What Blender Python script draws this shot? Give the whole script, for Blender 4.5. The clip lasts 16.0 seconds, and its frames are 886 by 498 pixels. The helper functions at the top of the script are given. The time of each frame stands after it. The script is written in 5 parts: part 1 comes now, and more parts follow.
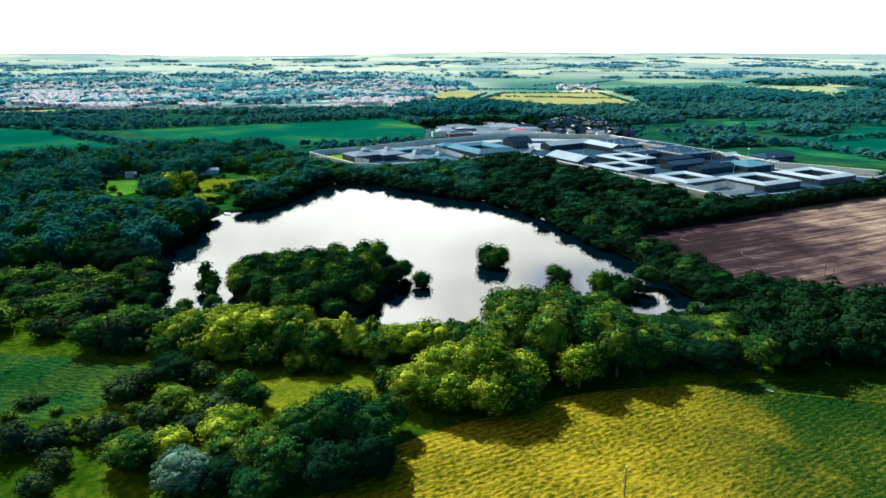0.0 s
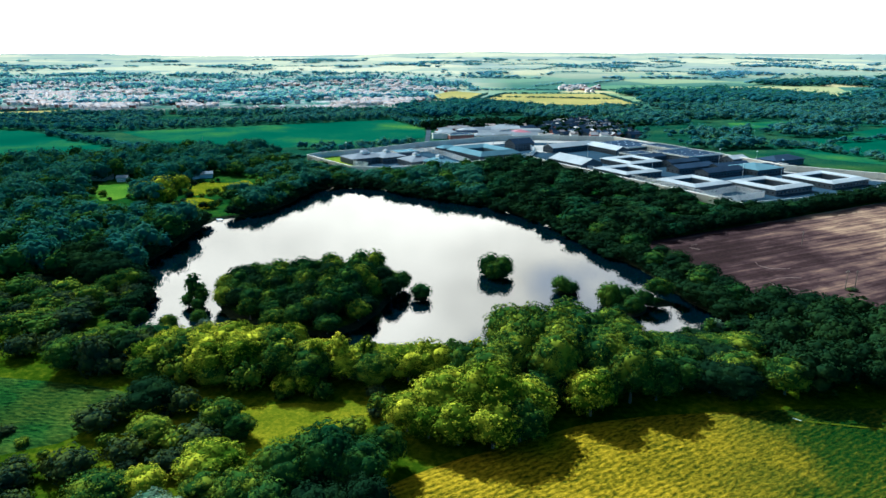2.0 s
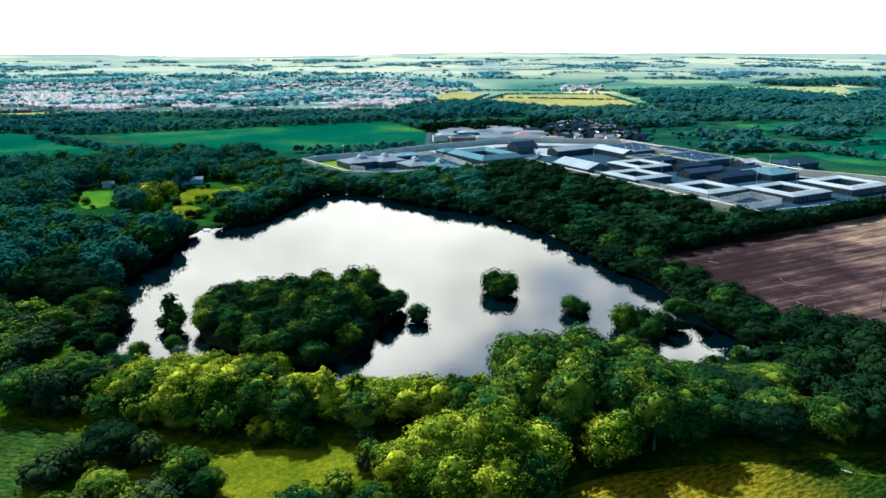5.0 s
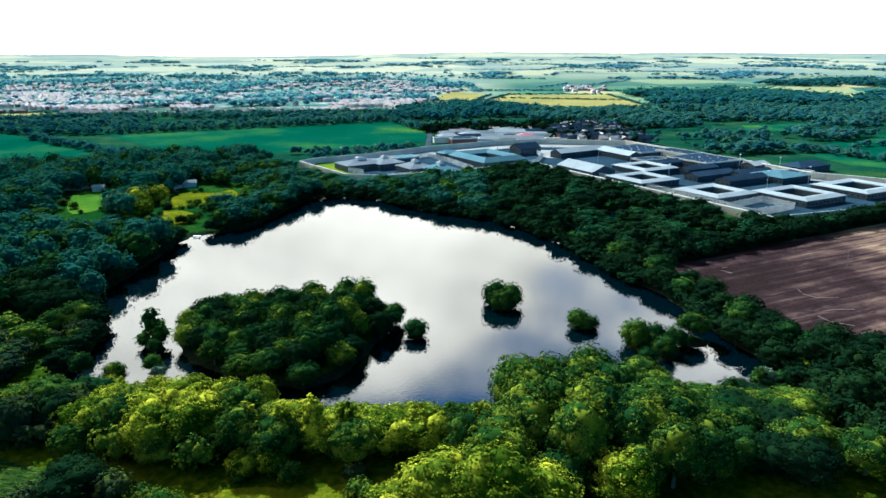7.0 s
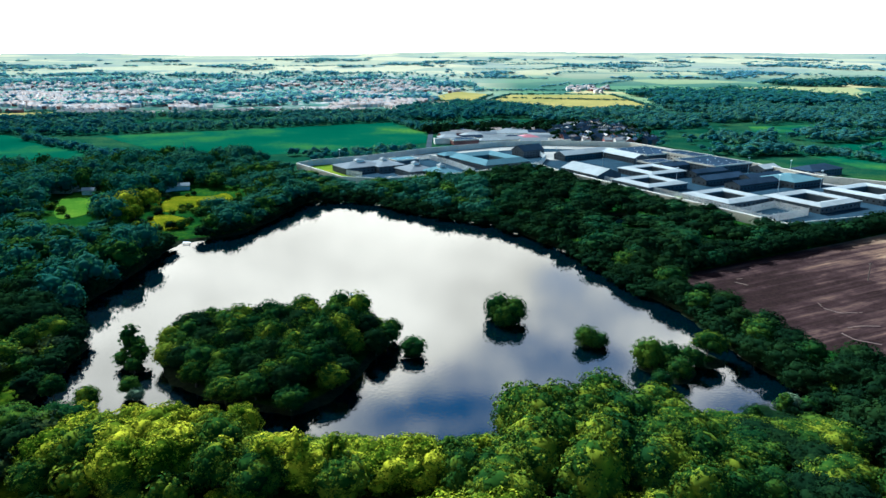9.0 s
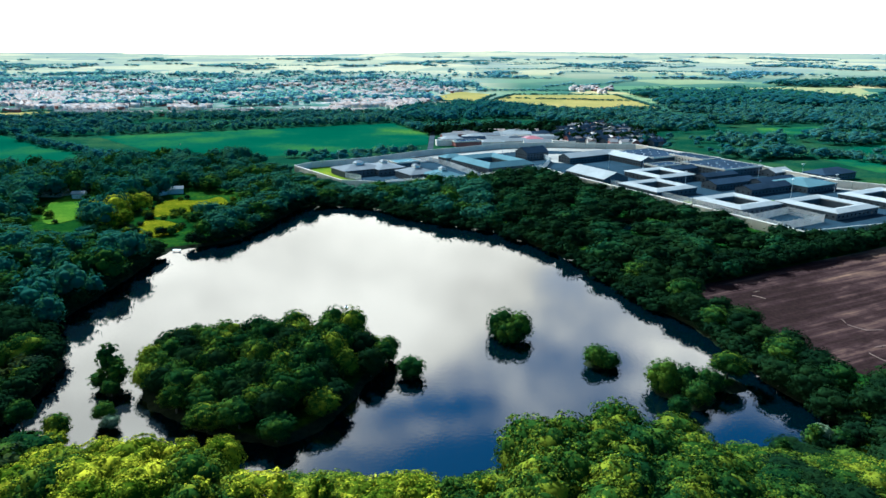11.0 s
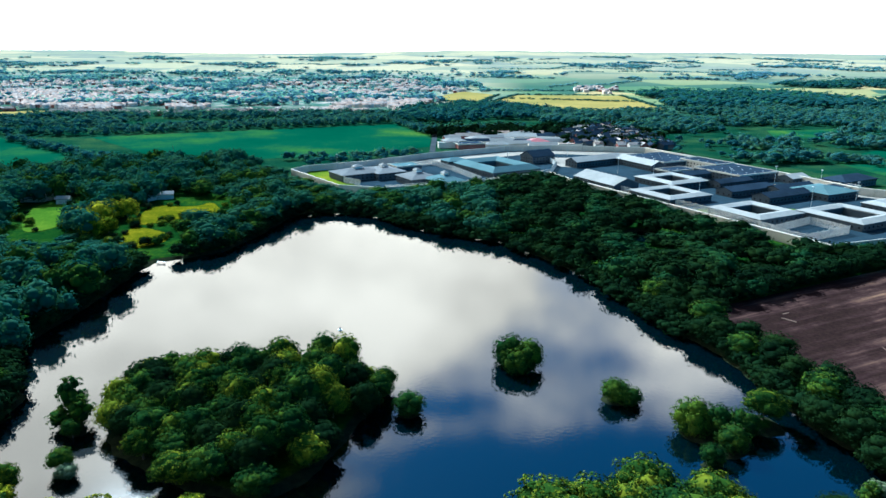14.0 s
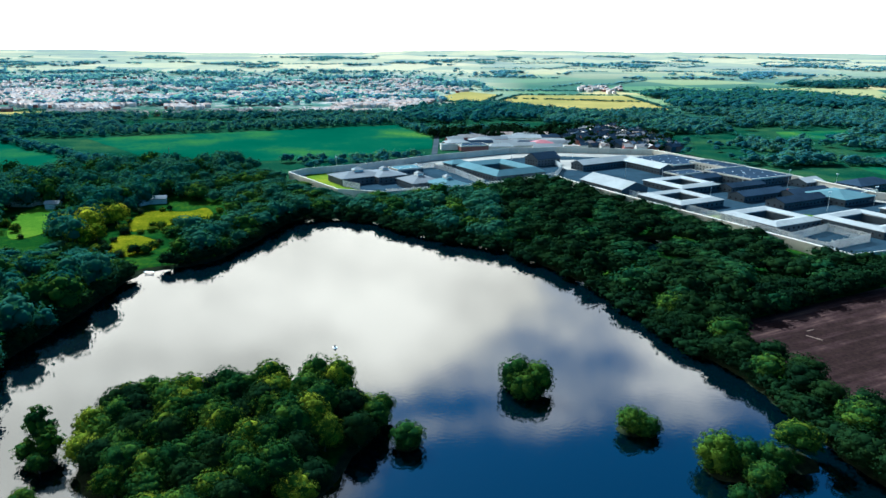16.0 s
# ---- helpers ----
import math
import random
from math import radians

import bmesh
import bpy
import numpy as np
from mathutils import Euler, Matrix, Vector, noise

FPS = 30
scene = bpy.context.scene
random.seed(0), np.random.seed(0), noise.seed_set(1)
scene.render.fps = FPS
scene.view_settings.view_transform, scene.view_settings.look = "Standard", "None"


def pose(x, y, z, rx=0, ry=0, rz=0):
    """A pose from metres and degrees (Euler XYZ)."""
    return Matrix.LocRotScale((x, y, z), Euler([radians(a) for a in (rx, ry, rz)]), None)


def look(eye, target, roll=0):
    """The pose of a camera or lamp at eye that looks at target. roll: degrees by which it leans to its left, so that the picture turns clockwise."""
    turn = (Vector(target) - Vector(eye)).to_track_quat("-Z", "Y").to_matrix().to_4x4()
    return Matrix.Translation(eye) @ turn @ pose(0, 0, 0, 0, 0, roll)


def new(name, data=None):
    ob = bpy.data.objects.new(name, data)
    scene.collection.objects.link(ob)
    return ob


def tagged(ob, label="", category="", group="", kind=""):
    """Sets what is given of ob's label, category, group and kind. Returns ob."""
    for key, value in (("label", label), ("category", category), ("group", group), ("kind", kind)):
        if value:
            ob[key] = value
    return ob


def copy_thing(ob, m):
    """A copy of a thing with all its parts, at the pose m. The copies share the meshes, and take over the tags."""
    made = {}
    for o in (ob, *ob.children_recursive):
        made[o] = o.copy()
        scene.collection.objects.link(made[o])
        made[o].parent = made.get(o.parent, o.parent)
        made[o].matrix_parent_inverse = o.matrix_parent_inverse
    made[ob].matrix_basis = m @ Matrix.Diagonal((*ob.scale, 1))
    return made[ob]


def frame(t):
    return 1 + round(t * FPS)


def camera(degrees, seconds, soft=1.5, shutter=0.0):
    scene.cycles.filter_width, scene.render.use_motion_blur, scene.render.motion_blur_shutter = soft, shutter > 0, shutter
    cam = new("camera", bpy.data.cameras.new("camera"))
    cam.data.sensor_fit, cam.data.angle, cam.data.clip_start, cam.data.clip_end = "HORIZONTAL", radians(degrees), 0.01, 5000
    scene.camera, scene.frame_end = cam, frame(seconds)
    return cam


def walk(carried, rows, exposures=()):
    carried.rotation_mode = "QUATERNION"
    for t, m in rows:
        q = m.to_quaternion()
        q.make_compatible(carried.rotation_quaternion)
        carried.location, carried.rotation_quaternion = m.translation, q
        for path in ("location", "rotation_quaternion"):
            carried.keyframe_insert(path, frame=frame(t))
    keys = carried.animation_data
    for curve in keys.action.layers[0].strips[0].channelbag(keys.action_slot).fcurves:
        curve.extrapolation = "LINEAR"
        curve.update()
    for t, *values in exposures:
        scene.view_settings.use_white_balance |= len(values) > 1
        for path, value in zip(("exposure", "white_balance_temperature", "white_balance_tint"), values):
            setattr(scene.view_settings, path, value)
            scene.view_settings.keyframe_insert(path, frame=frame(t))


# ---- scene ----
cam = camera(66.4, 16.0, soft=1.5)
PATH = [
    (0, (0.798, -0.482, 99.788), (0.733, 1.438, 99.233), -0.0),
    (0.5, (0.655, 3.609, 99.836), (0.59, 5.529, 99.28), -0.1),
    (1, (0.539, 7.697, 99.896), (0.474, 9.617, 99.341), -0.1),
    (1.5, (0.449, 11.798, 99.945), (0.383, 13.718, 99.39), -0.1),
    (2, (0.425, 15.891, 99.967), (0.358, 17.811, 99.412), -0.0),
    (2.5, (0.371, 20.005, 99.965), (0.304, 21.925, 99.41), -0.1),
    (3, (0.31, 24.098, 99.959), (0.242, 26.019, 99.406), -0.1),
    (3.5, (0.249, 28.08, 99.957), (0.181, 30.001, 99.404), -0.1),
    (4, (0.284, 32.123, 99.939), (0.215, 34.043, 99.385), -0.0),
    (6.5, (0.596, 52.868, 99.303), (0.521, 54.789, 98.749), -0.2),
    (7, (0.689, 56.948, 99.294), (0.613, 58.868, 98.74), -0.1),
    (7.5, (0.661, 61.08, 99.305), (0.584, 62.999, 98.75), -0.1),
    (8, (0.671, 65.214, 99.326), (0.593, 67.134, 98.771), -0.1),
    (8.5, (0.69, 69.321, 99.363), (0.611, 71.241, 98.808), -0.0),
    (9, (0.712, 73.368, 99.39), (0.632, 75.288, 98.834), 0.0),
    (11.5, (0.642, 93.407, 99.525), (0.555, 95.326, 98.968), 0.1),
    (12, (0.431, 97.33, 99.573), (0.344, 99.249, 99.016), 0.1),
    (12.5, (0.159, 101.154, 99.636), (0.071, 103.073, 99.078), 0.2),
    (13, (-0.105, 105.011, 99.7), (-0.194, 106.93, 99.143), 0.2),
    (13.5, (-0.351, 108.947, 99.747), (-0.441, 110.865, 99.188), 0.3),
    (14, (-0.569, 112.988, 99.773), (-0.661, 114.906, 99.214), 0.3),
    (14.5, (-0.763, 117.159, 99.793), (-0.856, 119.077, 99.234), 0.3),
    (15, (-0.823, 121.395, 99.806), (-0.919, 123.312, 99.246), 0.4),
    (15.5, (-0.986, 125.552, 99.809), (-1.084, 127.469, 99.248), 0.3),
    (16, (-1.271, 129.641, 99.788), (-1.37, 131.558, 99.228), 0.3),
]
walk(cam, [(t, look(eye, target, roll)) for t, eye, target, roll in PATH], [(0.0, 1.5, 4250, 0), (16.0, 1.5, 4250, 0)])

# ---- world, sun, exposure ----
SUN_AZ, SUN_EL = radians(-32), radians(37)  # from straight ahead (+y), to the left; above the horizon
sun_dir = Vector((math.sin(SUN_AZ) * math.cos(SUN_EL), math.cos(SUN_AZ) * math.cos(SUN_EL), math.sin(SUN_EL)))
sun = new("sun", bpy.data.lights.new("sun", "SUN"))
sun.data.energy, sun.data.angle, sun.data.color = 5.0, radians(0.6), (1.0, 0.90, 0.70)
sun.matrix_world = look(sun_dir * 500, (0, 0, 0))


def link(tree, a, b):
    tree.links.new(a, b)


def node(tree, kind, **values):
    n = tree.nodes.new(kind)
    for key, value in values.items():
        if key in n.inputs:
            n.inputs[key].default_value = value
    return n


def ramp(tree, src, stops, interp="LINEAR"):
    n = tree.nodes.new("ShaderNodeValToRGB")
    n.color_ramp.interpolation = interp
    els = n.color_ramp.elements
    while len(els) < len(stops):
        els.new(0.5)
    for e, (p, c) in zip(els, stops):
        e.position, e.color = p, (*c, 1.0) if len(c) == 3 else c
    link(tree, src, n.inputs["Fac"])
    return n.outputs["Color"]


def mixc(tree, fac, a, b, blend="MIX"):
    n = tree.nodes.new("ShaderNodeMix")
    n.data_type, n.blend_type = "RGBA", blend
    for sock, v in ((n.inputs[0], fac), (n.inputs[6], a), (n.inputs[7], b)):
        if isinstance(v, bpy.types.NodeSocket):
            link(tree, v, sock)
        elif isinstance(v, tuple):
            sock.default_value = (*v, 1.0)
        else:
            sock.default_value = v
    return n.outputs[2]


def arith(tree, op, a, b=0.0, clamp=False):
    n = tree.nodes.new("ShaderNodeMath")
    n.operation, n.use_clamp = op, clamp
    for sock, v in zip(n.inputs, (a, b)):
        if isinstance(v, bpy.types.NodeSocket):
            link(tree, v, sock)
        else:
            sock.default_value = v
    return n.outputs[0]


def make_world():
    w = bpy.data.worlds.new("sky")
    scene.world = w
    w.use_nodes = True
    t = w.node_tree
    t.nodes.clear()
    co = t.nodes.new("ShaderNodeTexCoord")
    sky = t.nodes.new("ShaderNodeTexSky")
    sky.sky_type, sky.sun_disc = "NISHITA", False
    sky.sun_elevation, sky.sun_rotation = SUN_EL, SUN_AZ
    sky.altitude, sky.air_density, sky.dust_density, sky.ozone_density = 100, 1.0, 0.2, 2.2
    sep = t.nodes.new("ShaderNodeSeparateXYZ")
    link(t, co.outputs["Generated"], sep.inputs[0])
    # cloud deck: closed near the horizon, breaking up overhead
    squash = t.nodes.new("ShaderNodeVectorMath")
    squash.operation = "MULTIPLY"
    squash.inputs[1].default_value = (1.0, 1.0, 2.4)
    link(t, co.outputs["Generated"], squash.inputs[0])
    n1 = node(t, "ShaderNodeTexNoise", Scale=3.1, Detail=7.0, Roughness=0.55)
    link(t, squash.outputs[0], n1.inputs["Vector"])
    low = ramp(t, sep.outputs["Z"], [(0.0, (0.60,) * 3), (0.36, (0.36,) * 3), (0.44, (0.20,) * 3), (0.54, (0.07,) * 3), (0.66, (0.03,) * 3), (1.0, (0.02,) * 3)])
    dens = arith(t, "SUBTRACT", arith(t, "ADD", n1.outputs["Fac"], low), arith(t, "MULTIPLY", sep.outputs["X"], 0.60))
    mask = ramp(t, dens, [(0.50, (0, 0, 0)), (0.72, (1, 1, 1))])
    # clouds are brighter round the sun
    dot = t.nodes.new("ShaderNodeVectorMath")
    dot.operation = "DOT_PRODUCT"
    dot.inputs[1].default_value = sun_dir
    link(t, co.outputs["Generated"], dot.inputs[0])
    glow = ramp(t, dot.outputs["Value"], [(0.0, CLOUD_FAR), (0.55, CLOUD_MID), (1.0, CLOUD_SUN)])
    thick = ramp(t, sep.outputs["Z"], [(0.0, (1.5,) * 3), (0.07, (1.1,) * 3), (0.14, (0.80,) * 3), (0.24, (0.76,) * 3), (0.40, (0.95,) * 3), (0.50, (1.0,) * 3), (0.62, (0.25,) * 3), (1.0, (0.1,) * 3)])
    grey = ramp(t, n1.outputs["Fac"], [(0.36, (0.58,) * 3), (0.60, (1.0,) * 3)])
    lit = t.nodes.new("ShaderNodeVectorMath")
    lit.operation = "SCALE"
    link(t, mixc(t, 1.0, mixc(t, 1.0, glow, thick, "MULTIPLY"), grey, "MULTIPLY"), lit.inputs[0])
    lit.inputs["Scale"].default_value = CLOUD_GAIN
    blue = t.nodes.new("ShaderNodeVectorMath")
    blue.operation = "SCALE"
    link(t, mixc(t, 1.0, sky.outputs[0], (0.58, 0.96, 1.05), "MULTIPLY"), blue.inputs[0])
    blue.inputs["Scale"].default_value = SKY_GAIN
    out = mixc(t, mask, blue.outputs[0], lit.outputs[0])
    bg = t.nodes.new("ShaderNodeBackground")
    link(t, out, bg.inputs["Color"])
    bg.inputs["Strength"].default_value = 1.0
    o = t.nodes.new("ShaderNodeOutputWorld")
    link(t, bg.outputs[0], o.inputs["Surface"])


CLOUD_FAR, CLOUD_MID, CLOUD_SUN, CLOUD_GAIN, SKY_GAIN = (0.056, 0.15, 0.17), (1.20, 0.85, 0.50), (1.34, 0.96, 0.58), 1.6, 0.042
make_world()


# ---- materials ----
def material(name, rough=0.8, metal=0.0, spec=0.3):
    m = bpy.data.materials.new(name)
    m.use_nodes = True
    t = m.node_tree
    b = t.nodes["Principled BSDF"]
    b.inputs["Roughness"].default_value = rough
    b.inputs["Metallic"].default_value = metal
    b.inputs["Specular IOR Level"].default_value = spec
    return m, t, b


def where(t):
    return t.nodes.new("ShaderNodeNewGeometry").outputs["Position"]


def noise_at(t, scale, detail=4.0, rough=0.55, vec=None):
    n = node(t, "ShaderNodeTexNoise", Scale=scale, Detail=detail, Roughness=rough)
    link(t, vec or where(t), n.inputs["Vector"])
    return n.outputs["Fac"]


def bump(t, b, height, strength=0.4, distance=0.1):
    n = node(t, "ShaderNodeBump", Strength=strength, Distance=distance)
    link(t, height, n.inputs["Height"])
    link(t, n.outputs[0], b.inputs["Normal"])


def foliage(name, dark, mid, light, through_light=0.27, spray=0.36):
    """Leaves: tone from tree to tree, from spray to spray, some light passing through."""
    m, t, b = material(name, 0.75, 0.0, 0.0)
    info = t.nodes.new("ShaderNodeObjectInfo")
    geo = t.nodes.new("ShaderNodeNewGeometry")
    blend = arith(t, "ADD", arith(t, "MULTIPLY", noise_at(t, 0.085, 1.0), 0.6), arith(t, "MULTIPLY", noise_at(t, 0.5, 2.0), 0.4))
    per_tree = arith(t, "ADD", blend, arith(t, "MULTIPLY", info.outputs["Random"], 0.24))
    tone = arith(t, "ADD", per_tree, arith(t, "MULTIPLY", arith(t, "SUBTRACT", geo.outputs["Random Per Island"], 0.5), spray))
    col = ramp(t, tone, [(0.36, dark), (0.62, mid), (0.95, light)])
    link(t, col, b.inputs["Base Color"])
    tr = t.nodes.new("ShaderNodeBsdfTranslucent")
    warm = mixc(t, 1.0, col, (1.25, 1.2, 0.5), "MULTIPLY")
    link(t, warm, tr.inputs["Color"])
    mx = t.nodes.new("ShaderNodeMixShader")
    mx.inputs[0].default_value = through_light
    link(t, b.outputs[0], mx.inputs[1])
    link(t, tr.outputs[0], mx.inputs[2])
    link(t, mx.outputs[0], t.nodes["Material Output"].inputs["Surface"])
    return m


def ground_cover(name, stops, s1=0.03, s2=0.5, mixf=0.45, rough=0.95, bump_d=0.3):
    m, t, b = material(name, rough, 0.0, 0.0)
    big = noise_at(t, s1, 3.0)
    small = noise_at(t, s2, 5.0, 0.65)
    f = arith(t, "ADD", arith(t, "MULTIPLY", big, 1 - mixf), arith(t, "MULTIPLY", small, mixf))
    link(t, ramp(t, f, stops), b.inputs["Base Color"])
    bump(t, b, small, 0.7, bump_d)
    return m


def plain(name, colour, rough=0.7, metal=0.0, scale=0.6, vary=0.18, spec=0.3):
    """A painted, metal or masonry surface with weathering at two scales."""
    m, t, b = material(name, rough, metal, spec)
    info = t.nodes.new("ShaderNodeObjectInfo")
    f = arith(t, "ADD", arith(t, "MULTIPLY", noise_at(t, scale * 0.15, 3.0), 0.5), arith(t, "MULTIPLY", noise_at(t, scale, 5.0, 0.65), 0.35))
    f = arith(t, "ADD", f, arith(t, "MULTIPLY", info.outputs["Random"], 0.15))
    lo = tuple(c * (1 - 1.6 * vary) for c in colour)
    hi = tuple(min(1.0, c * (1 + vary)) for c in colour)
    link(t, ramp(t, f, [(0.28, lo), (0.68, hi)]), b.inputs["Base Color"])
    bump(t, b, noise_at(t, scale * 2, 3.0), 0.25, 0.05)
    return m


LEAF_OAK = foliage("oak_leaves", (0.008, 0.022, 0.005), (0.024, 0.052, 0.006), (0.150, 0.167, 0.006), 0.08, 0.46)
LEAF_LIME = foliage("lime_leaves", (0.020, 0.040, 0.001), (0.090, 0.115, 0.003), (0.42, 0.39, 0.006), 0.08, 0.5)
LEAF_WILLOW = foliage("willow_leaves", (0.018, 0.044, 0.024), (0.050, 0.082, 0.044), (0.18, 0.21, 0.12), 0.10)
# Dark green leaves, made near black to stand in for cloud shade.
LEAF_SHADED = foliage("shade_dark_foliage", (0.004, 0.010, 0.005), (0.007, 0.017, 0.006), (0.014, 0.027, 0.006), 0.08, 0.25)
# Wood across the lake: lighter, bluer leaf tones imitate haze.
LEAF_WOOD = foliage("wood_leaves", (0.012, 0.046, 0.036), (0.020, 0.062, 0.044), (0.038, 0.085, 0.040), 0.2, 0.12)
LEAF_ELM = foliage("elm_leaves", (0.007, 0.022, 0.007), (0.017, 0.042, 0.008), (0.065, 0.10, 0.007), 0.08, 0.4)
# Same wood, with more haze blue in the leaf colour.
LEAF_HAZY_WOOD = foliage("left_haze_foliage", (0.015, 0.054, 0.044), (0.025, 0.074, 0.054), (0.052, 0.105, 0.050), 0.25, 0.12)
# Elm tones darkened for the eastern wood, shade put into the colour.
LEAF_SHADED_WOOD = foliage("shaded_wood_foliage", (0.005, 0.018, 0.009), (0.010, 0.030, 0.012), (0.026, 0.056, 0.012), 0.10, 0.3)
LEAF_THORN = foliage("thorn_leaves", (0.008, 0.017, 0.011), (0.017, 0.028, 0.012), (0.065, 0.078, 0.010), 0.12)
# Far trees: blue haze is put into the leaf colour of both.
LEAF_FAR = foliage("far_haze_foliage", (0.020, 0.068, 0.082), (0.034, 0.095, 0.105), (0.095, 0.165, 0.085), 0.4, 0.16)
LEAF_HAZE = foliage("haze_blue_foliage", (0.085, 0.20, 0.31), (0.12, 0.24, 0.36), (0.17, 0.29, 0.36), 0.5, 0.12)
BARK = plain("bark", (0.09, 0.07, 0.05), 0.95, 0, 3.0, 0.3)


def combed(name, turn, stretch, first, second, side_of):
    """Grass in short combed rows; side_of gives the share of the second tone from the place."""
    m, t, b = material(name, 0.95, 0.0, 0.0)
    pos = where(t)
    rows = node(t, "ShaderNodeMapping")
    rows.inputs["Rotation"].default_value = (0, 0, radians(turn))
    link(t, pos, rows.inputs["Vector"])
    drawn = node(t, "ShaderNodeMapping")
    drawn.inputs["Scale"].default_value = stretch
    link(t, rows.outputs[0], drawn.inputs["Vector"])
    tuft = node(t, "ShaderNodeTexNoise", Scale=1.0, Detail=3.0, Roughness=0.6)
    link(t, drawn.outputs[0], tuft.inputs["Vector"])
    drill = node(t, "ShaderNodeTexWave", Scale=0.15, Distortion=7.0, Detail=3.0)
    drill.bands_direction = "Y"
    link(t, rows.outputs[0], drill.inputs["Vector"])
    worn = arith(t, "MULTIPLY", arith(t, "SUBTRACT", drill.outputs["Fac"], 0.5), 0.075)
    big = noise_at(t, 0.03, 3.0)
    f = arith(t, "ADD", arith(t, "MULTIPLY", big, 0.4), arith(t, "ADD", arith(t, "MULTIPLY", tuft.outputs["Fac"], 0.6), worn))
    sep = t.nodes.new("ShaderNodeSeparateXYZ")
    link(t, pos, sep.inputs[0])
    side = arith(t, "ADD", side_of(t, sep), arith(t, "MULTIPLY", arith(t, "SUBTRACT", noise_at(t, 0.05, 3.0), 0.42), 1.3), True)
    link(t, mixc(t, side, ramp(t, f, first), ramp(t, f, second)), b.inputs["Base Color"])
    bump(t, b, tuft.outputs["Fac"], 1.0, 0.6)
    return m


# Greener grass to the right and by the trees, darkened for cloud shade.
def shaded_side(t, sep):
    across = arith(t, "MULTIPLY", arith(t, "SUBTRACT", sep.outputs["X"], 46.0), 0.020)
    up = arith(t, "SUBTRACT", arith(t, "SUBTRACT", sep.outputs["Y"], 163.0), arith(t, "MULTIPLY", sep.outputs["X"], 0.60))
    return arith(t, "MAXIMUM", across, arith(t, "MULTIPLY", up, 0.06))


def anywhere(t, sep):
    return arith(t, "ADD", arith(t, "MULTIPLY", sep.outputs["X"], 0.004), 0.55)


HAY = combed("ripe_meadow_grass", -32, (0.6, 1.2, 1.0), [(0.36, (0.026, 0.030, 0.001)), (0.45, (0.092, 0.070, 0.0)), (0.54, (0.195, 0.132, 0.0)), (0.68, (0.33, 0.208, 0.0))],
             [(0.36, (0.003, 0.014, 0.002)), (0.48, (0.011, 0.024, 0.002)), (0.58, (0.032, 0.040, 0.002)), (0.70, (0.09, 0.075, 0.002))], shaded_side)
REEDS = combed("reeds_and_nettles", 6, (0.40, 1.1, 1.0), [(0.38, (0.004, 0.013, 0.003)), (0.50, (0.010, 0.031, 0.005)), (0.62, (0.022, 0.058, 0.007))],
               [(0.38, (0.020, 0.040, 0.005)), (0.52, (0.075, 0.080, 0.006)), (0.66, (0.17, 0.13, 0.010))], anywhere)
OLIVE = ground_cover("olive_rough_grass", [(0.32, (0.016, 0.030, 0.001)), (0.47, (0.034, 0.048, 0.001)), (0.58, (0.062, 0.064, 0.001)), (0.72, (0.13, 0.10, 0.002))], 0.025, 0.9, 0.5)
MEADOW = ground_cover("bright_meadow_grass", [(0.30, (0.03, 0.085, 0.006)), (0.50, (0.085, 0.13, 0.007)), (0.70, (0.20, 0.19, 0.010))], 0.03, 0.8, 0.55)
CROP = ground_cover("green_crop", [(0.28, (0.006, 0.036, 0.020)), (0.52, (0.012, 0.054, 0.027)), (0.62, (0.032, 0.088, 0.020)), (0.74, (0.12, 0.17, 0.012))], 0.007, 0.2, 0.2)
PASTURE = ground_cover("yellow_pasture_grass", [(0.3, (0.030, 0.048, 0.0)), (0.5, (0.080, 0.085, 0.0)), (0.7, (0.19, 0.155, 0.0))], 0.09, 0.9, 0.6)
PADDOCK = ground_cover("bright_paddock_grass", [(0.3, (0.024, 0.062, 0.004)), (0.5, (0.052, 0.105, 0.006)), (0.7, (0.105, 0.15, 0.008))], 0.05, 0.6)
RAPE = ground_cover("yellow_crop", [(0.30, (0.14, 0.14, 0.04)), (0.55, (0.25, 0.20, 0.055)), (0.75, (0.34, 0.27, 0.09))], 0.008, 0.1, 0.3)


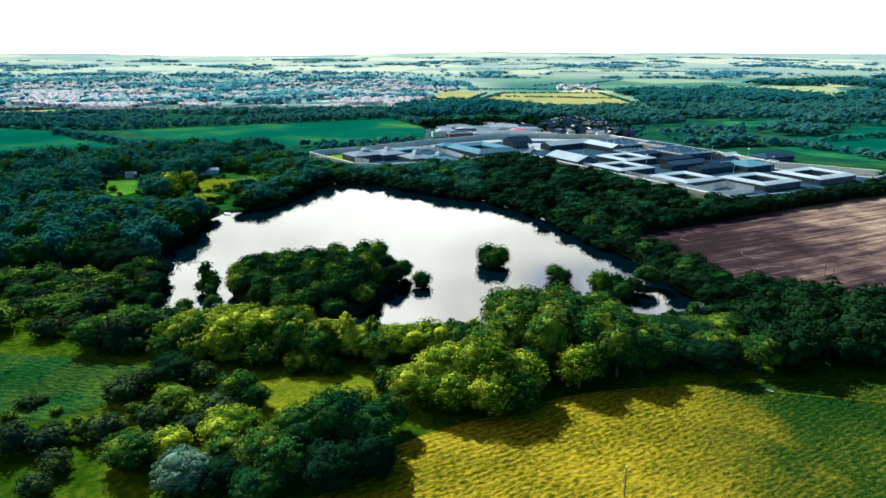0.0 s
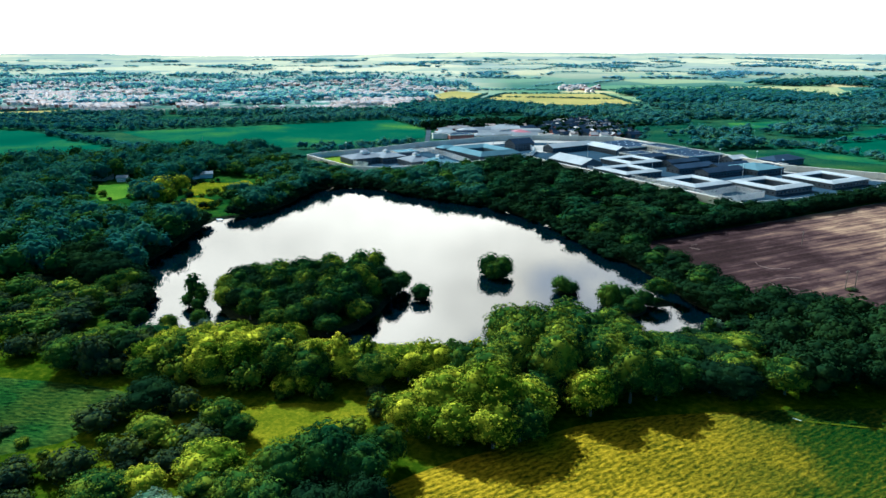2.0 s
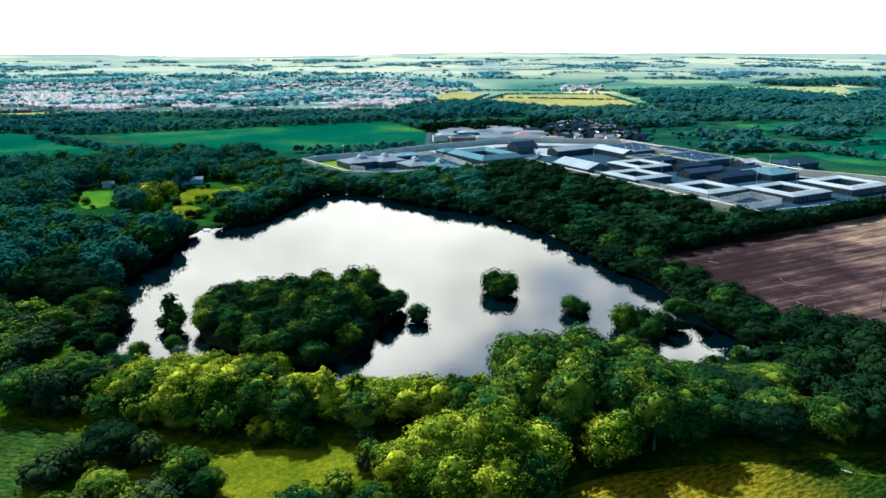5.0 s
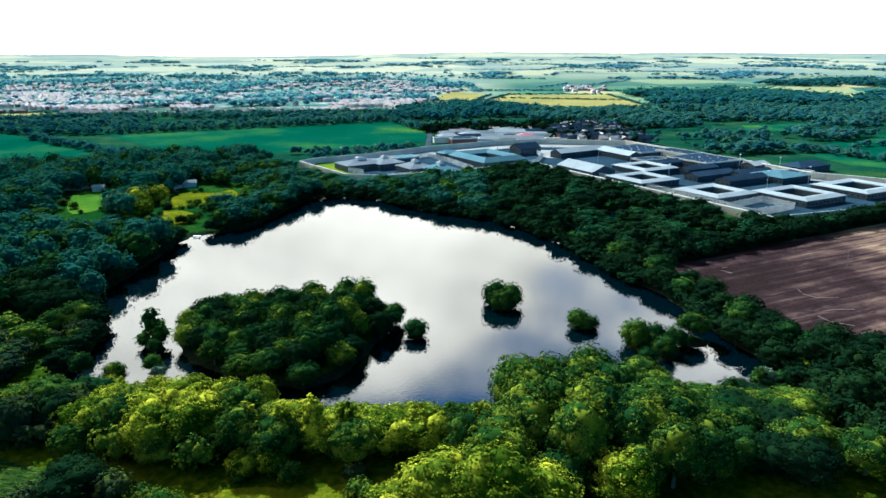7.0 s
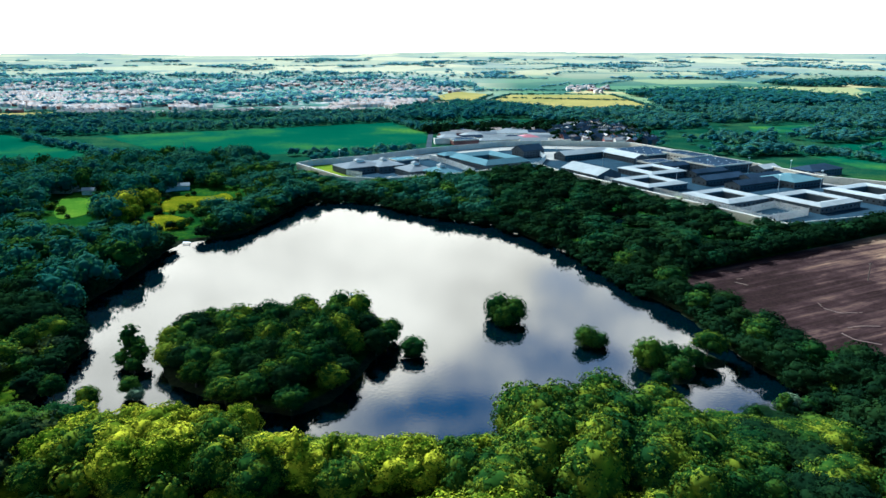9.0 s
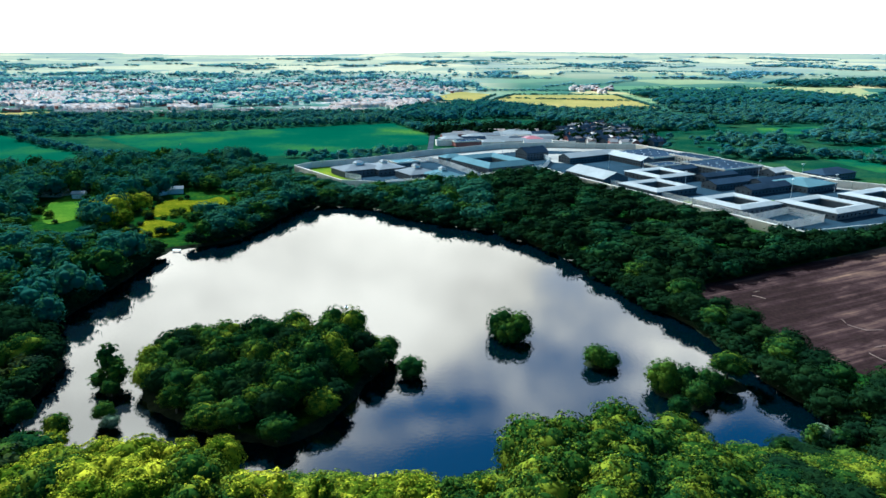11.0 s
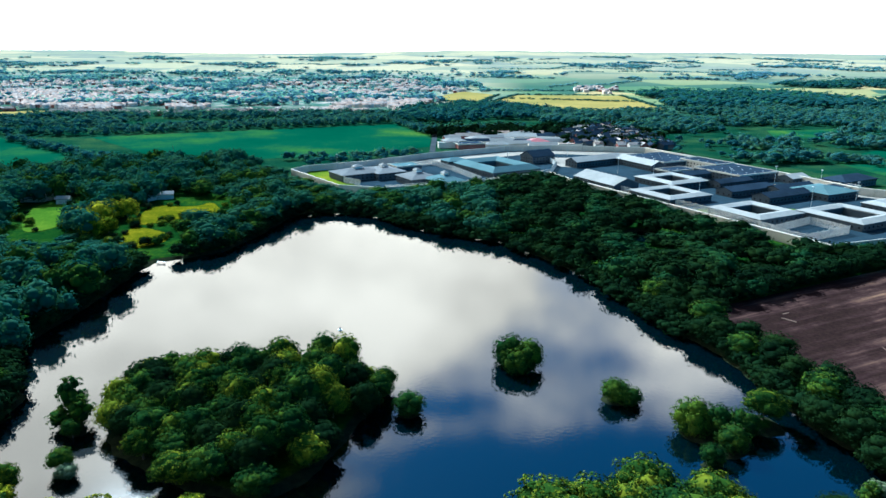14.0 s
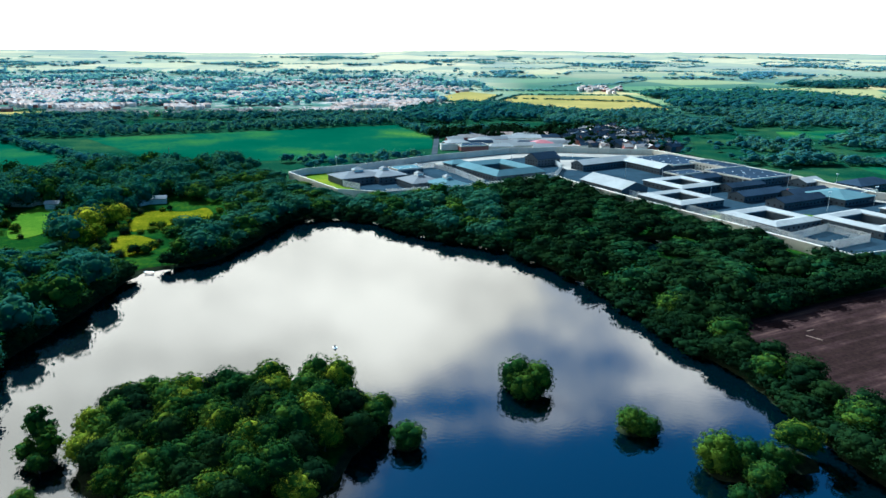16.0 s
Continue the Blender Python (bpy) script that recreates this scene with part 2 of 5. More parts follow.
def brown_field():
    m, t, b = material("ploughed_soil", 0.95, 0.0, 0.0)
    turn = node(t, "ShaderNodeMapping")
    turn.inputs["Rotation"].default_value = (0, 0, radians(-28))
    link(t, where(t), turn.inputs["Vector"])
    stretch = node(t, "ShaderNodeMapping")
    stretch.inputs["Scale"].default_value = (0.016, 0.30, 1.0)
    link(t, turn.outputs[0], stretch.inputs["Vector"])
    streak = node(t, "ShaderNodeTexNoise", Scale=1.0, Detail=5.0, Roughness=0.6)
    link(t, stretch.outputs[0], streak.inputs["Vector"])
    patch = noise_at(t, 0.024, 6.0, 0.66)
    f = arith(t, "ADD", arith(t, "MULTIPLY", streak.outputs["Fac"], 0.52), arith(t, "MULTIPLY", patch, 0.50))
    sep = t.nodes.new("ShaderNodeSeparateXYZ")
    link(t, where(t), sep.inputs[0])
    # Soil gets darker towards the lake side.
    lakeward = arith(t, "MULTIPLY", arith(t, "SUBTRACT", 185.0, sep.outputs["X"]), 0.0016)
    f = arith(t, "SUBTRACT", f, arith(t, "MINIMUM", arith(t, "MAXIMUM", lakeward, -0.09), 0.07))
    col = ramp(t, f, [(0.40, (0.009, 0.005, 0.006)), (0.47, (0.022, 0.012, 0.013)), (0.52, (0.052, 0.030, 0.026)), (0.58, (0.108, 0.063, 0.042)), (0.68, (0.26, 0.165, 0.095))])
    fine = noise_at(t, 0.9, 4.0, 0.7)
    link(t, mixc(t, 0.1, col, ramp(t, fine, [(0.3, (0.02, 0.011, 0.012)), (0.7, (0.16, 0.105, 0.07))])), b.inputs["Base Color"])
    bump(t, b, streak.outputs["Fac"], 0.6, 0.5)
    return m


SOIL = brown_field()


def land():
    """Near ground is rough grass; far off a patchwork of fields, paled for haze."""
    m, t, b = material("open_land", 0.95, 0.0, 0.0)
    pos = where(t)
    big, small = noise_at(t, 0.02, 3.0), noise_at(t, 0.45, 5.0, 0.65)
    f = arith(t, "ADD", arith(t, "MULTIPLY", big, 0.55), arith(t, "MULTIPLY", small, 0.45))
    near = ramp(t, f, [(0.36, (0.006, 0.017, 0.0)), (0.48, (0.022, 0.038, 0.0)), (0.56, (0.052, 0.064, 0.0)), (0.66, (0.13, 0.112, 0.0))])
    lush = ramp(t, f, [(0.36, (0.005, 0.020, 0.004)), (0.50, (0.012, 0.038, 0.005)), (0.60, (0.032, 0.062, 0.003)), (0.72, (0.085, 0.090, 0.002))])
    place = t.nodes.new("ShaderNodeSeparateXYZ")
    link(t, pos, place.inputs[0])
    near = mixc(t, arith(t, "MULTIPLY", arith(t, "SUBTRACT", place.outputs["Y"], 230.0), 1 / 60.0, True), near, lush)
    # Grass turns darker, bluer green from the compound outwards.
    far_grass = ramp(t, f, [(0.36, (0.004, 0.022, 0.012)), (0.50, (0.011, 0.038, 0.019)), (0.66, (0.034, 0.066, 0.022))])
    near = mixc(t, arith(t, "MULTIPLY", arith(t, "SUBTRACT", place.outputs["Y"], 580.0), 1 / 80.0, True), near, far_grass)
    cells = node(t, "ShaderNodeTexVoronoi", Scale=1.0, Randomness=1.0)
    sc = node(t, "ShaderNodeMapping")
    sc.inputs["Rotation"].default_value = (0, 0, radians(24))
    sc.inputs["Scale"].default_value = (0.0030, 0.0042, 0.0)
    link(t, pos, sc.inputs["Vector"])
    link(t, sc.outputs[0], cells.inputs["Vector"])
    pick = t.nodes.new("ShaderNodeSeparateColor")
    link(t, cells.outputs["Color"], pick.inputs[0])
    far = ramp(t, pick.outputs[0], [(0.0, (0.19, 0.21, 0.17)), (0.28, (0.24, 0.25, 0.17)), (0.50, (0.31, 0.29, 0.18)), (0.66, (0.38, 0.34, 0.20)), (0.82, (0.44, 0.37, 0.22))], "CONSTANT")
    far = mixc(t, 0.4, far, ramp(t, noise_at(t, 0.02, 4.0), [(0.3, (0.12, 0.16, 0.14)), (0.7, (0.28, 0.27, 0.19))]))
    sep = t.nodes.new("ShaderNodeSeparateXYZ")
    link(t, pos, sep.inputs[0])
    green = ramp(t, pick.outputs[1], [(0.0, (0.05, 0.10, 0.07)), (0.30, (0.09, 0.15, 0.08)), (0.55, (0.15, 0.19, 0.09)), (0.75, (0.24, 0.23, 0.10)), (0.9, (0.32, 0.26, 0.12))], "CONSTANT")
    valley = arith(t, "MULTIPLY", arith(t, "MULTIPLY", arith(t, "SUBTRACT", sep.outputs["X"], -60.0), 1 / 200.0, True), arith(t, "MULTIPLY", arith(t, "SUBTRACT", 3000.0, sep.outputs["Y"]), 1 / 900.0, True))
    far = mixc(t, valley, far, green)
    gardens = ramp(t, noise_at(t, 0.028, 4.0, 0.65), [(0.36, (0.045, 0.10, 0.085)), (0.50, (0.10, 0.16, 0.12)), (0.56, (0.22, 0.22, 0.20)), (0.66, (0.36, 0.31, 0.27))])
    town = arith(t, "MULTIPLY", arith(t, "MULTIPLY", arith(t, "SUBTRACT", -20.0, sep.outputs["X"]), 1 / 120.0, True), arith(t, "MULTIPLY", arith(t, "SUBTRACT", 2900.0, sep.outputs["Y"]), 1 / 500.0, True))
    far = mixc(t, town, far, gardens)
    # Distance haze is put into the colour: pale fields take over beyond the town's edge.
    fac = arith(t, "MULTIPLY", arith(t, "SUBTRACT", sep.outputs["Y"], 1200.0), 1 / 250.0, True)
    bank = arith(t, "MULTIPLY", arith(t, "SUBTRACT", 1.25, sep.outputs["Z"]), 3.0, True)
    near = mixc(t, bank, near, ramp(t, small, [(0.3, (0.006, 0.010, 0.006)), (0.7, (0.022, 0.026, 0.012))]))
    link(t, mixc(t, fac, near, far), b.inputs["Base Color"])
    bump(t, b, small, 0.6, 0.3)
    return m


LAND = land()


def water_material():
    m, t, b = material("lake_water", 0.042, 0.0, 0.5)
    b.inputs["Base Color"].default_value = (0.0004, 0.003, 0.005, 1)
    b.inputs["IOR"].default_value = 1.95
    b.inputs["Specular Tint"].default_value = (1.0, 1.0, 1.0, 1)
    bump(t, b, noise_at(t, 0.9, 3.0), 0.08, 0.12)
    return m


WATER = water_material()
DRY_SOIL = ground_cover("dry_pale_soil", [(0.3, (0.07, 0.045, 0.045)), (0.7, (0.16, 0.11, 0.085))])
# Concrete darkened and blued: the shade over the compound is in the colour.
PAVING = plain("yard_concrete", (0.022, 0.036, 0.050), 0.9, 0, 0.25, 0.35, 0.0)
GRAVEL = plain("pale_gravel", (0.27, 0.245, 0.21), 0.95, 0, 0.3, 0.2, 0.0)
TARMAC = plain("tarmac", (0.05, 0.06, 0.07), 0.9, 0, 0.4, 0.25, 0.0)
CONCRETE = plain("wall_concrete", (0.52, 0.48, 0.41), 0.85, 0, 0.4, 0.15, 0.0)
ROOF_WHITE = plain("pale_metal_roof", (0.265, 0.265, 0.255), 0.6, 0, 0.3, 0.18, 0.0)
ROOF_BLUE = plain("blue_grey_metal_roof", (0.095, 0.15, 0.165), 0.85, 0, 0.3, 0.15, 0.0)
ROOF_DARK = plain("dark_flat_roof", (0.024, 0.036, 0.056), 0.9, 0, 0.3, 0.3, 0.0)
# Clay tone lightened to take in the haze over the town.
ROOF_TILE = plain("clay_tile_roof", (0.34, 0.26, 0.215), 0.85, 0, 0.8, 0.3, 0.0)
ROOF_GREY = plain("weathered_grey_roof", (0.17, 0.175, 0.18), 0.8, 0, 0.3, 0.18, 0.0)
# Slate paled and warmed in place of town haze.
ROOF_SLATE = plain("slate_roof", (0.31, 0.275, 0.25), 0.85, 0, 0.8, 0.3, 0.0)
ROOF_RED = plain("red_metal_roof", (0.24, 0.055, 0.065), 0.75, 0, 0.4, 0.15)
BRICK = plain("brown_brick", (0.066, 0.078, 0.092), 0.9, 0, 0.6, 0.25, 0.0)
BRICK_RED = plain("red_brick", (0.22, 0.10, 0.085), 0.9, 0, 0.6, 0.2, 0.0)
RENDER_WALL = plain("pale_render", (0.62, 0.55, 0.48), 0.9, 0, 0.6, 0.15, 0.0)
GLASS = plain("dark_window_glass", (0.02, 0.025, 0.03), 0.1, 0, 0.5, 0.1, 0.6)
STEEL = plain("galvanised_steel", (0.45, 0.47, 0.48), 0.5, 0.6, 1.0, 0.15)
WOOD = plain("weathered_wood", (0.13, 0.10, 0.075), 0.9, 0, 2.0, 0.3)
FENCE_PAINT = plain("pale_fence_paint", (0.58, 0.57, 0.54), 0.7, 0, 1.0, 0.12, 0.0)
WHITE = plain("white_paint", (0.75, 0.75, 0.73), 0.5, 0, 1.0, 0.08)


# ---- geometry helpers ----
def mesh_of(name, verts, quads=None, tris=None, mat=None, smooth=False):
    me = bpy.data.meshes.new(name)
    verts = np.asarray(verts, dtype=np.float32)
    quads = np.zeros((0, 4), np.int32) if quads is None else np.asarray(quads, np.int32)
    tris = np.zeros((0, 3), np.int32) if tris is None else np.asarray(tris, np.int32)
    me.vertices.add(len(verts))
    me.vertices.foreach_set("co", verts.ravel())
    loops = np.concatenate([quads.ravel(), tris.ravel()])
    starts = np.concatenate([np.arange(len(quads)) * 4, len(quads) * 4 + np.arange(len(tris)) * 3])
    me.loops.add(len(loops))
    me.loops.foreach_set("vertex_index", loops.astype(np.int32))
    me.polygons.add(len(starts))
    me.polygons.foreach_set("loop_start", starts.astype(np.int32))
    if smooth:
        me.polygons.foreach_set("use_smooth", np.ones(len(starts), bool))
    me.update(calc_edges=True)
    if mat:
        me.materials.append(mat)
    return me


def part(name, bm, mat, parent=None, label=""):
    me = bpy.data.meshes.new(name)
    bm.to_mesh(me)
    bm.free()
    me.materials.append(mat)
    ob = new(name, me)
    if parent:
        ob.parent = parent
    if label:
        ob["label"] = label
    return ob


def box(bm, x0, y0, z0, x1, y1, z1):
    v = [bm.verts.new(p) for p in ((x0, y0, z0), (x1, y0, z0), (x1, y1, z0), (x0, y1, z0), (x0, y0, z1), (x1, y0, z1), (x1, y1, z1), (x0, y1, z1))]
    for f in ((3, 2, 1, 0), (4, 5, 6, 7), (0, 1, 5, 4), (1, 2, 6, 5), (2, 3, 7, 6), (3, 0, 4, 7)):
        bm.faces.new([v[i] for i in f])


def inside(poly, x, y):
    res = np.zeros(np.shape(x), bool)
    n = len(poly)
    for i in range(n):
        (x0, y0), (x1, y1) = poly[i], poly[(i + 1) % n]
        if y0 == y1:
            continue
        hit = ((y0 > y) != (y1 > y)) & (x < (x1 - x0) * (y - y0) / (y1 - y0) + x0)
        res ^= hit
    return res


def edge_dist(poly, x, y):
    d = np.full(np.shape(x), 1e9)
    n = len(poly)
    for i in range(n):
        (x0, y0), (x1, y1) = poly[i], poly[(i + 1) % n]
        dx, dy = x1 - x0, y1 - y0
        s = np.clip(((x - x0) * dx + (y - y0) * dy) / (dx * dx + dy * dy), 0, 1)
        d = np.minimum(d, np.hypot(x - x0 - s * dx, y - y0 - s * dy))
    return d


def onto(poly, x, y, pick):
    """Moves the picked points to the nearest place on the outline."""
    best, bx, by = np.full(x.shape, 1e9), x.copy(), y.copy()
    for i in range(len(poly)):
        (x0, y0), (x1, y1) = poly[i], poly[(i + 1) % len(poly)]
        dx, dy = x1 - x0, y1 - y0
        s = np.clip(((x - x0) * dx + (y - y0) * dy) / (dx * dx + dy * dy), 0, 1)
        qx, qy = x0 + s * dx, y0 + s * dy
        d = np.hypot(x - qx, y - qy)
        better = d < best
        best, bx, by = np.where(better, d, best), np.where(better, qx, bx), np.where(better, qy, by)
    return np.where(pick, bx, x), np.where(pick, by, y)


def smooth_outline(poly, rounds=2):
    """Cuts the corners of an outline so that it runs in curves."""
    for _ in range(rounds):
        out = []
        for (x0, y0), (x1, y1) in zip(poly, poly[1:] + poly[:1]):
            out += [(x0 * 0.75 + x1 * 0.25, y0 * 0.75 + y1 * 0.25), (x0 * 0.25 + x1 * 0.75, y0 * 0.25 + y1 * 0.75)]
        poly = out
    return poly


def signed(poly, x, y):
    """Metres from the outline, positive inside."""
    return np.where(inside(poly, x, y), 1, -1) * edge_dist(poly, x, y)


def wobble(x, y, scale, seed=0.0):
    """Cheap smooth noise for arrays, about -1 to 1."""
    a = np.sin(x * scale + 1.7 * np.sin(y * scale * 0.83 + seed) + seed * 2.1)
    b = np.sin(y * scale * 1.13 + 1.3 * np.sin(x * scale * 0.71 - seed) - seed)
    c = np.sin((x + y) * scale * 2.3 + seed * 3.3) * np.sin((x - y) * scale * 1.9 + seed)
    return (a + b + c) / 3


# ---- the plan ----
GROUND = 1.5
LAKE = [(-130, 234), (-95, 226), (-60, 222), (-25, 222), (0, 228), (20, 236), (45, 240), (72, 243), (97, 249), (106, 258), (96, 278), (90, 302), (85, 330), (74, 354), (64, 380),
        (57, 406), (46, 423), (31, 446), (12, 473), (-34, 497), (-60, 527), (-86, 536), (-114, 531), (-121, 478), (-129, 445), (-142, 431), (-155, 423), (-158, 408),
        (-156, 376), (-157, 348), (-158, 324), (-150, 306), (-134, 288), (-130, 262)]
POND = [(86, 479), (93, 475), (99, 481), (102, 492), (97, 500), (89, 496), (85, 487)]
ISLAND = [(-103, 276), (-91, 260), (-66, 247), (-50, 243), (-40, 252), (-34, 270), (-29, 290), (-31, 303), (-45, 309), (-70, 307), (-90, 303), (-101, 297), (-105, 286)]
SPITS = [(-108, 243, 3.0), (-101, 252, 2.5), (-112, 276, 4.0), (-107, 270, 3.0), (-18.5, 286, 4.5), (15, 319, 7.0), (43, 297, 5.5), (63, 280, 8.0), (70, 277, 6), (80, 285, 7.5), (67, 272, 5), (60, 264, 3.5)]


def shore(x, y):
    """Signed distance: positive in the water."""
    d = np.maximum(signed(LAKE, x, y), signed(POND, x, y))
    d = np.minimum(d, -signed(ISLAND, x, y))
    for cx, cy, r in SPITS:
        d = np.minimum(d, np.hypot(x - cx, y - cy) - r * 0.75)
    return d + 1.2 * wobble(x, y, 0.35)


def lie(x, y):
    """Height of the land away from the lake."""
    x, y = np.asarray(x, float), np.asarray(y, float)
    rise = np.clip((y - 1900) / 2800, 0, 1.2)
    top = 96 + 9 * np.exp(-((x - 300) / 1100) ** 2) - 14 * np.exp(-((x + 1500) / 900) ** 2)
    z = GROUND + rise ** 1.1 * (top - GROUND)
    z = z + np.clip((y - 2300) / 900, 0, 1) * (4.5 * wobble(x, y, 0.0042, 1.0) + 2.2 * wobble(x, y, 0.011, 4.0))
    return z


def axis(*runs):
    return np.concatenate([np.arange(a, b, s) for a, b, s in runs])


def build_ground():
    xs = axis((-6000, -1500, 150), (-1500, -420, 30), (-420, -180, 8), (-180, 130, 2.5), (130, 420, 8), (420, 1500, 30), (1500, 6001, 150))
    ys = axis((-400, 100, 25), (100, 200, 6), (200, 560, 2.5), (560, 900, 10), (900, 2000, 30), (2000, 4860, 40))
    X, Y = np.meshgrid(xs, ys)
    Z = lie(X, Y)
    near = (np.abs(X + 20) < 190) & (Y > 180) & (Y < 580)
    d = shore(X[near], Y[near])
    Z[near] = np.where(d > -4, np.clip(0.05 - d * 0.36, -2.5, GROUND), GROUND) + np.where(d < -4, 0.0, 0)
    Z += np.where(Y < 900, 0.12 * wobble(X, Y, 0.11, 2.0), 0)
    ny, nx = X.shape
    idx = np.arange(nx * ny).reshape(ny, nx)
    q = np.stack([idx[:-1, :-1], idx[:-1, 1:], idx[1:, 1:], idx[1:, :-1]], -1).reshape(-1, 4)
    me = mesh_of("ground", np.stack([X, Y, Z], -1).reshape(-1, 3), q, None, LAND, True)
    return tagged(new("ground", me), "rough green grassland rising to far patchwork fields", "ground", kind="structure")


def build_water():
    bm = bmesh.new()
    for x0, y0, x1, y1 in ((-170, 212, 120, 545), (70, 546, 118, 548)):
        bm.faces.new([bm.verts.new(p) for p in ((x0, y0, 0), (x1, y0, 0), (x1, y1, 0), (x0, y1, 0))])
    ob = part("water", bm, WATER)
    return tagged(ob, "still lake water mirroring a cloudy sky", "water", kind="structure")


def field(name, poly, mat, label, step=40.0, lift=0.2, relief=0.0, category="field"):
    """A field as a sheet that follows the land, with an uneven edge."""
    px, py = [p[0] for p in poly], [p[1] for p in poly]
    xs, ys = np.arange(min(px) - step, max(px) + 2 * step, step), np.arange(min(py) - step, max(py) + 2 * step, step)
    X, Y = np.meshgrid(xs, ys)
    d = signed(poly, X, Y)
    X, Y = onto(poly, X, Y, (d < 0) & (d > -1.5 * step))
    Z = lie(X, Y) + lift
    if relief:
        relief = relief * np.clip(signed(poly, X, Y) / (4 * step), 0, 1)
        Z = Z + relief * (0.5 + 0.5 * wobble(X, Y * 2.6, 1.25, 1.0)) * (0.6 + 0.4 * wobble(X, Y, 0.21, 5.0)) + relief * 0.5 * np.random.RandomState(4).rand(*X.shape)
    ny, nx = X.shape
    idx = np.arange(nx * ny).reshape(ny, nx)
    q = np.stack([idx[:-1, :-1], idx[:-1, 1:], idx[1:, 1:], idx[1:, :-1]], -1).reshape(-1, 4)
    keep = (d.ravel()[q] > 0).sum(1) >= 1
    q = q[keep]
    used = np.unique(q)
    remap = np.zeros(nx * ny, int)
    remap[used] = np.arange(len(used))
    me = mesh_of(name, np.stack([X, Y, Z], -1).reshape(-1, 3)[used], remap[q], None, mat, True)
    return tagged(new(name, me), label, category, kind="structure")


build_ground()
build_water()
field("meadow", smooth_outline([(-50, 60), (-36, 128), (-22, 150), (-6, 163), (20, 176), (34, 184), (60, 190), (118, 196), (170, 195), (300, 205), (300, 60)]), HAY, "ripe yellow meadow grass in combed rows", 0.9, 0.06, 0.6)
GLADE = smooth_outline([(-52, 158), (-60, 170), (-70, 180), (-64, 189), (-48, 193), (-38, 191), (-24, 196), (-18, 186), (-26, 180), (-30, 170), (-40, 164)], 1)
field("glade", GLADE, PASTURE, "sunlit yellow-green grass glade between trees", 1.0, 0.1, 0.35)
field("ploughed_field", [(96, 373), (304, 492), (520, 620), (640, 520), (330, 200), (178, 262), (142, 276), (117, 298), (107, 320), (99, 346)], SOIL, "bare brown ploughed field with pale streaks", 3.0, 0.12, 0.35)
field("crop_field", [(-452, 890), (-112, 1075), (-57, 951), (-50, 843), (-135, 765), (-197, 745), (-269, 700), (-321, 760)], CROP, "flat green crop field", 12, 0.2)
field("crop_field", [(-640, 950), (-529, 858), (-416, 790), (-308, 693), (-340, 655), (-420, 620), (-700, 620)], CROP, "flat green crop field", 12, 0.2)
field("crop_field", [(335, 762), (520, 868), (900, 1000), (860, 700), (395, 640), (345, 680)], CROP, "flat green crop field", 12, 0.2)
field("crop_field", [(365, 803), (610, 1010), (900, 1120), (900, 1030), (520, 882), (410, 800)], CROP, "flat green crop field", 12, 0.2)
field("crop_field", [(384, 1040), (497, 1068), (432, 950), (366, 975)], CROP, "flat green crop field", 12, 0.2)
field("yellow_field", [(32, 1549), (94, 1774), (338, 1779), (342, 1382), (149, 1348)], RAPE, "pale yellow crop field", 25, 0.3)
field("yellow_field", [(-111, 1608), (-39, 1909), (51, 1773), (-5, 1456)], RAPE, "pale yellow crop field", 25, 0.3)
field("yellow_field", [(-900, 1156), (-711, 1244), (-645, 1126), (-830, 1060)], RAPE, "pale yellow crop field", 20, 0.3)
PASTURES = [smooth_outline(p) for p in ([(-186, 442), (-177, 437), (-165, 450), (-168, 466), (-176, 474), (-193, 484), (-199, 476)], [(-197, 484), (-211, 519), (-209, 542), (-182, 536), (-179, 556), (-161, 526), (-151, 515), (-150, 496), (-170, 514), (-187, 497)],
                                        [(-256, 466), (-242, 471), (-240, 505), (-268, 544), (-293, 538)])]
for p, mat, label in zip(PASTURES, (PASTURE, PASTURE, PADDOCK), ("bright yellow pasture by the lake", "yellow-green pasture with bushes", "bright green paddock")):
    field("pasture", p, mat, label, 2.0, 0.15, 0.15)
field("reed_bed", smooth_outline([(-240, 140), (-112, 160), (-96, 184), (-98, 199), (-150, 206), (-240, 216)]), REEDS, "dark green bed of reeds and nettles in rows", 0.7, 0.05, 0.7)


# ---- trees ----
def ico(level):
    bm = bmesh.new()
    bmesh.ops.create_icosphere(bm, subdivisions=level, radius=1.0)
    bm.verts.ensure_lookup_table()
    v = np.array([p.co[:] for p in bm.verts])
    f = np.array([[p.index for p in q.verts] for q in bm.faces])
    bm.free()
    return v, f


ICO1, ICO2 = ico(1), ico(2)


def around(r, n):
    """n directions spread evenly over a ball, a little disturbed."""
    k = np.arange(n) + 0.5
    u, a = 1 - 2 * k / n, k * 2.39996 + r.uniform(0, 6.283)
    d = np.stack([np.cos(a) * np.sqrt(1 - u * u), np.sin(a) * np.sqrt(1 - u * u), u], 1) + r.randn(n, 3) * (0.55 / math.sqrt(n))
    return d / np.linalg.norm(d, axis=1)[:, None]


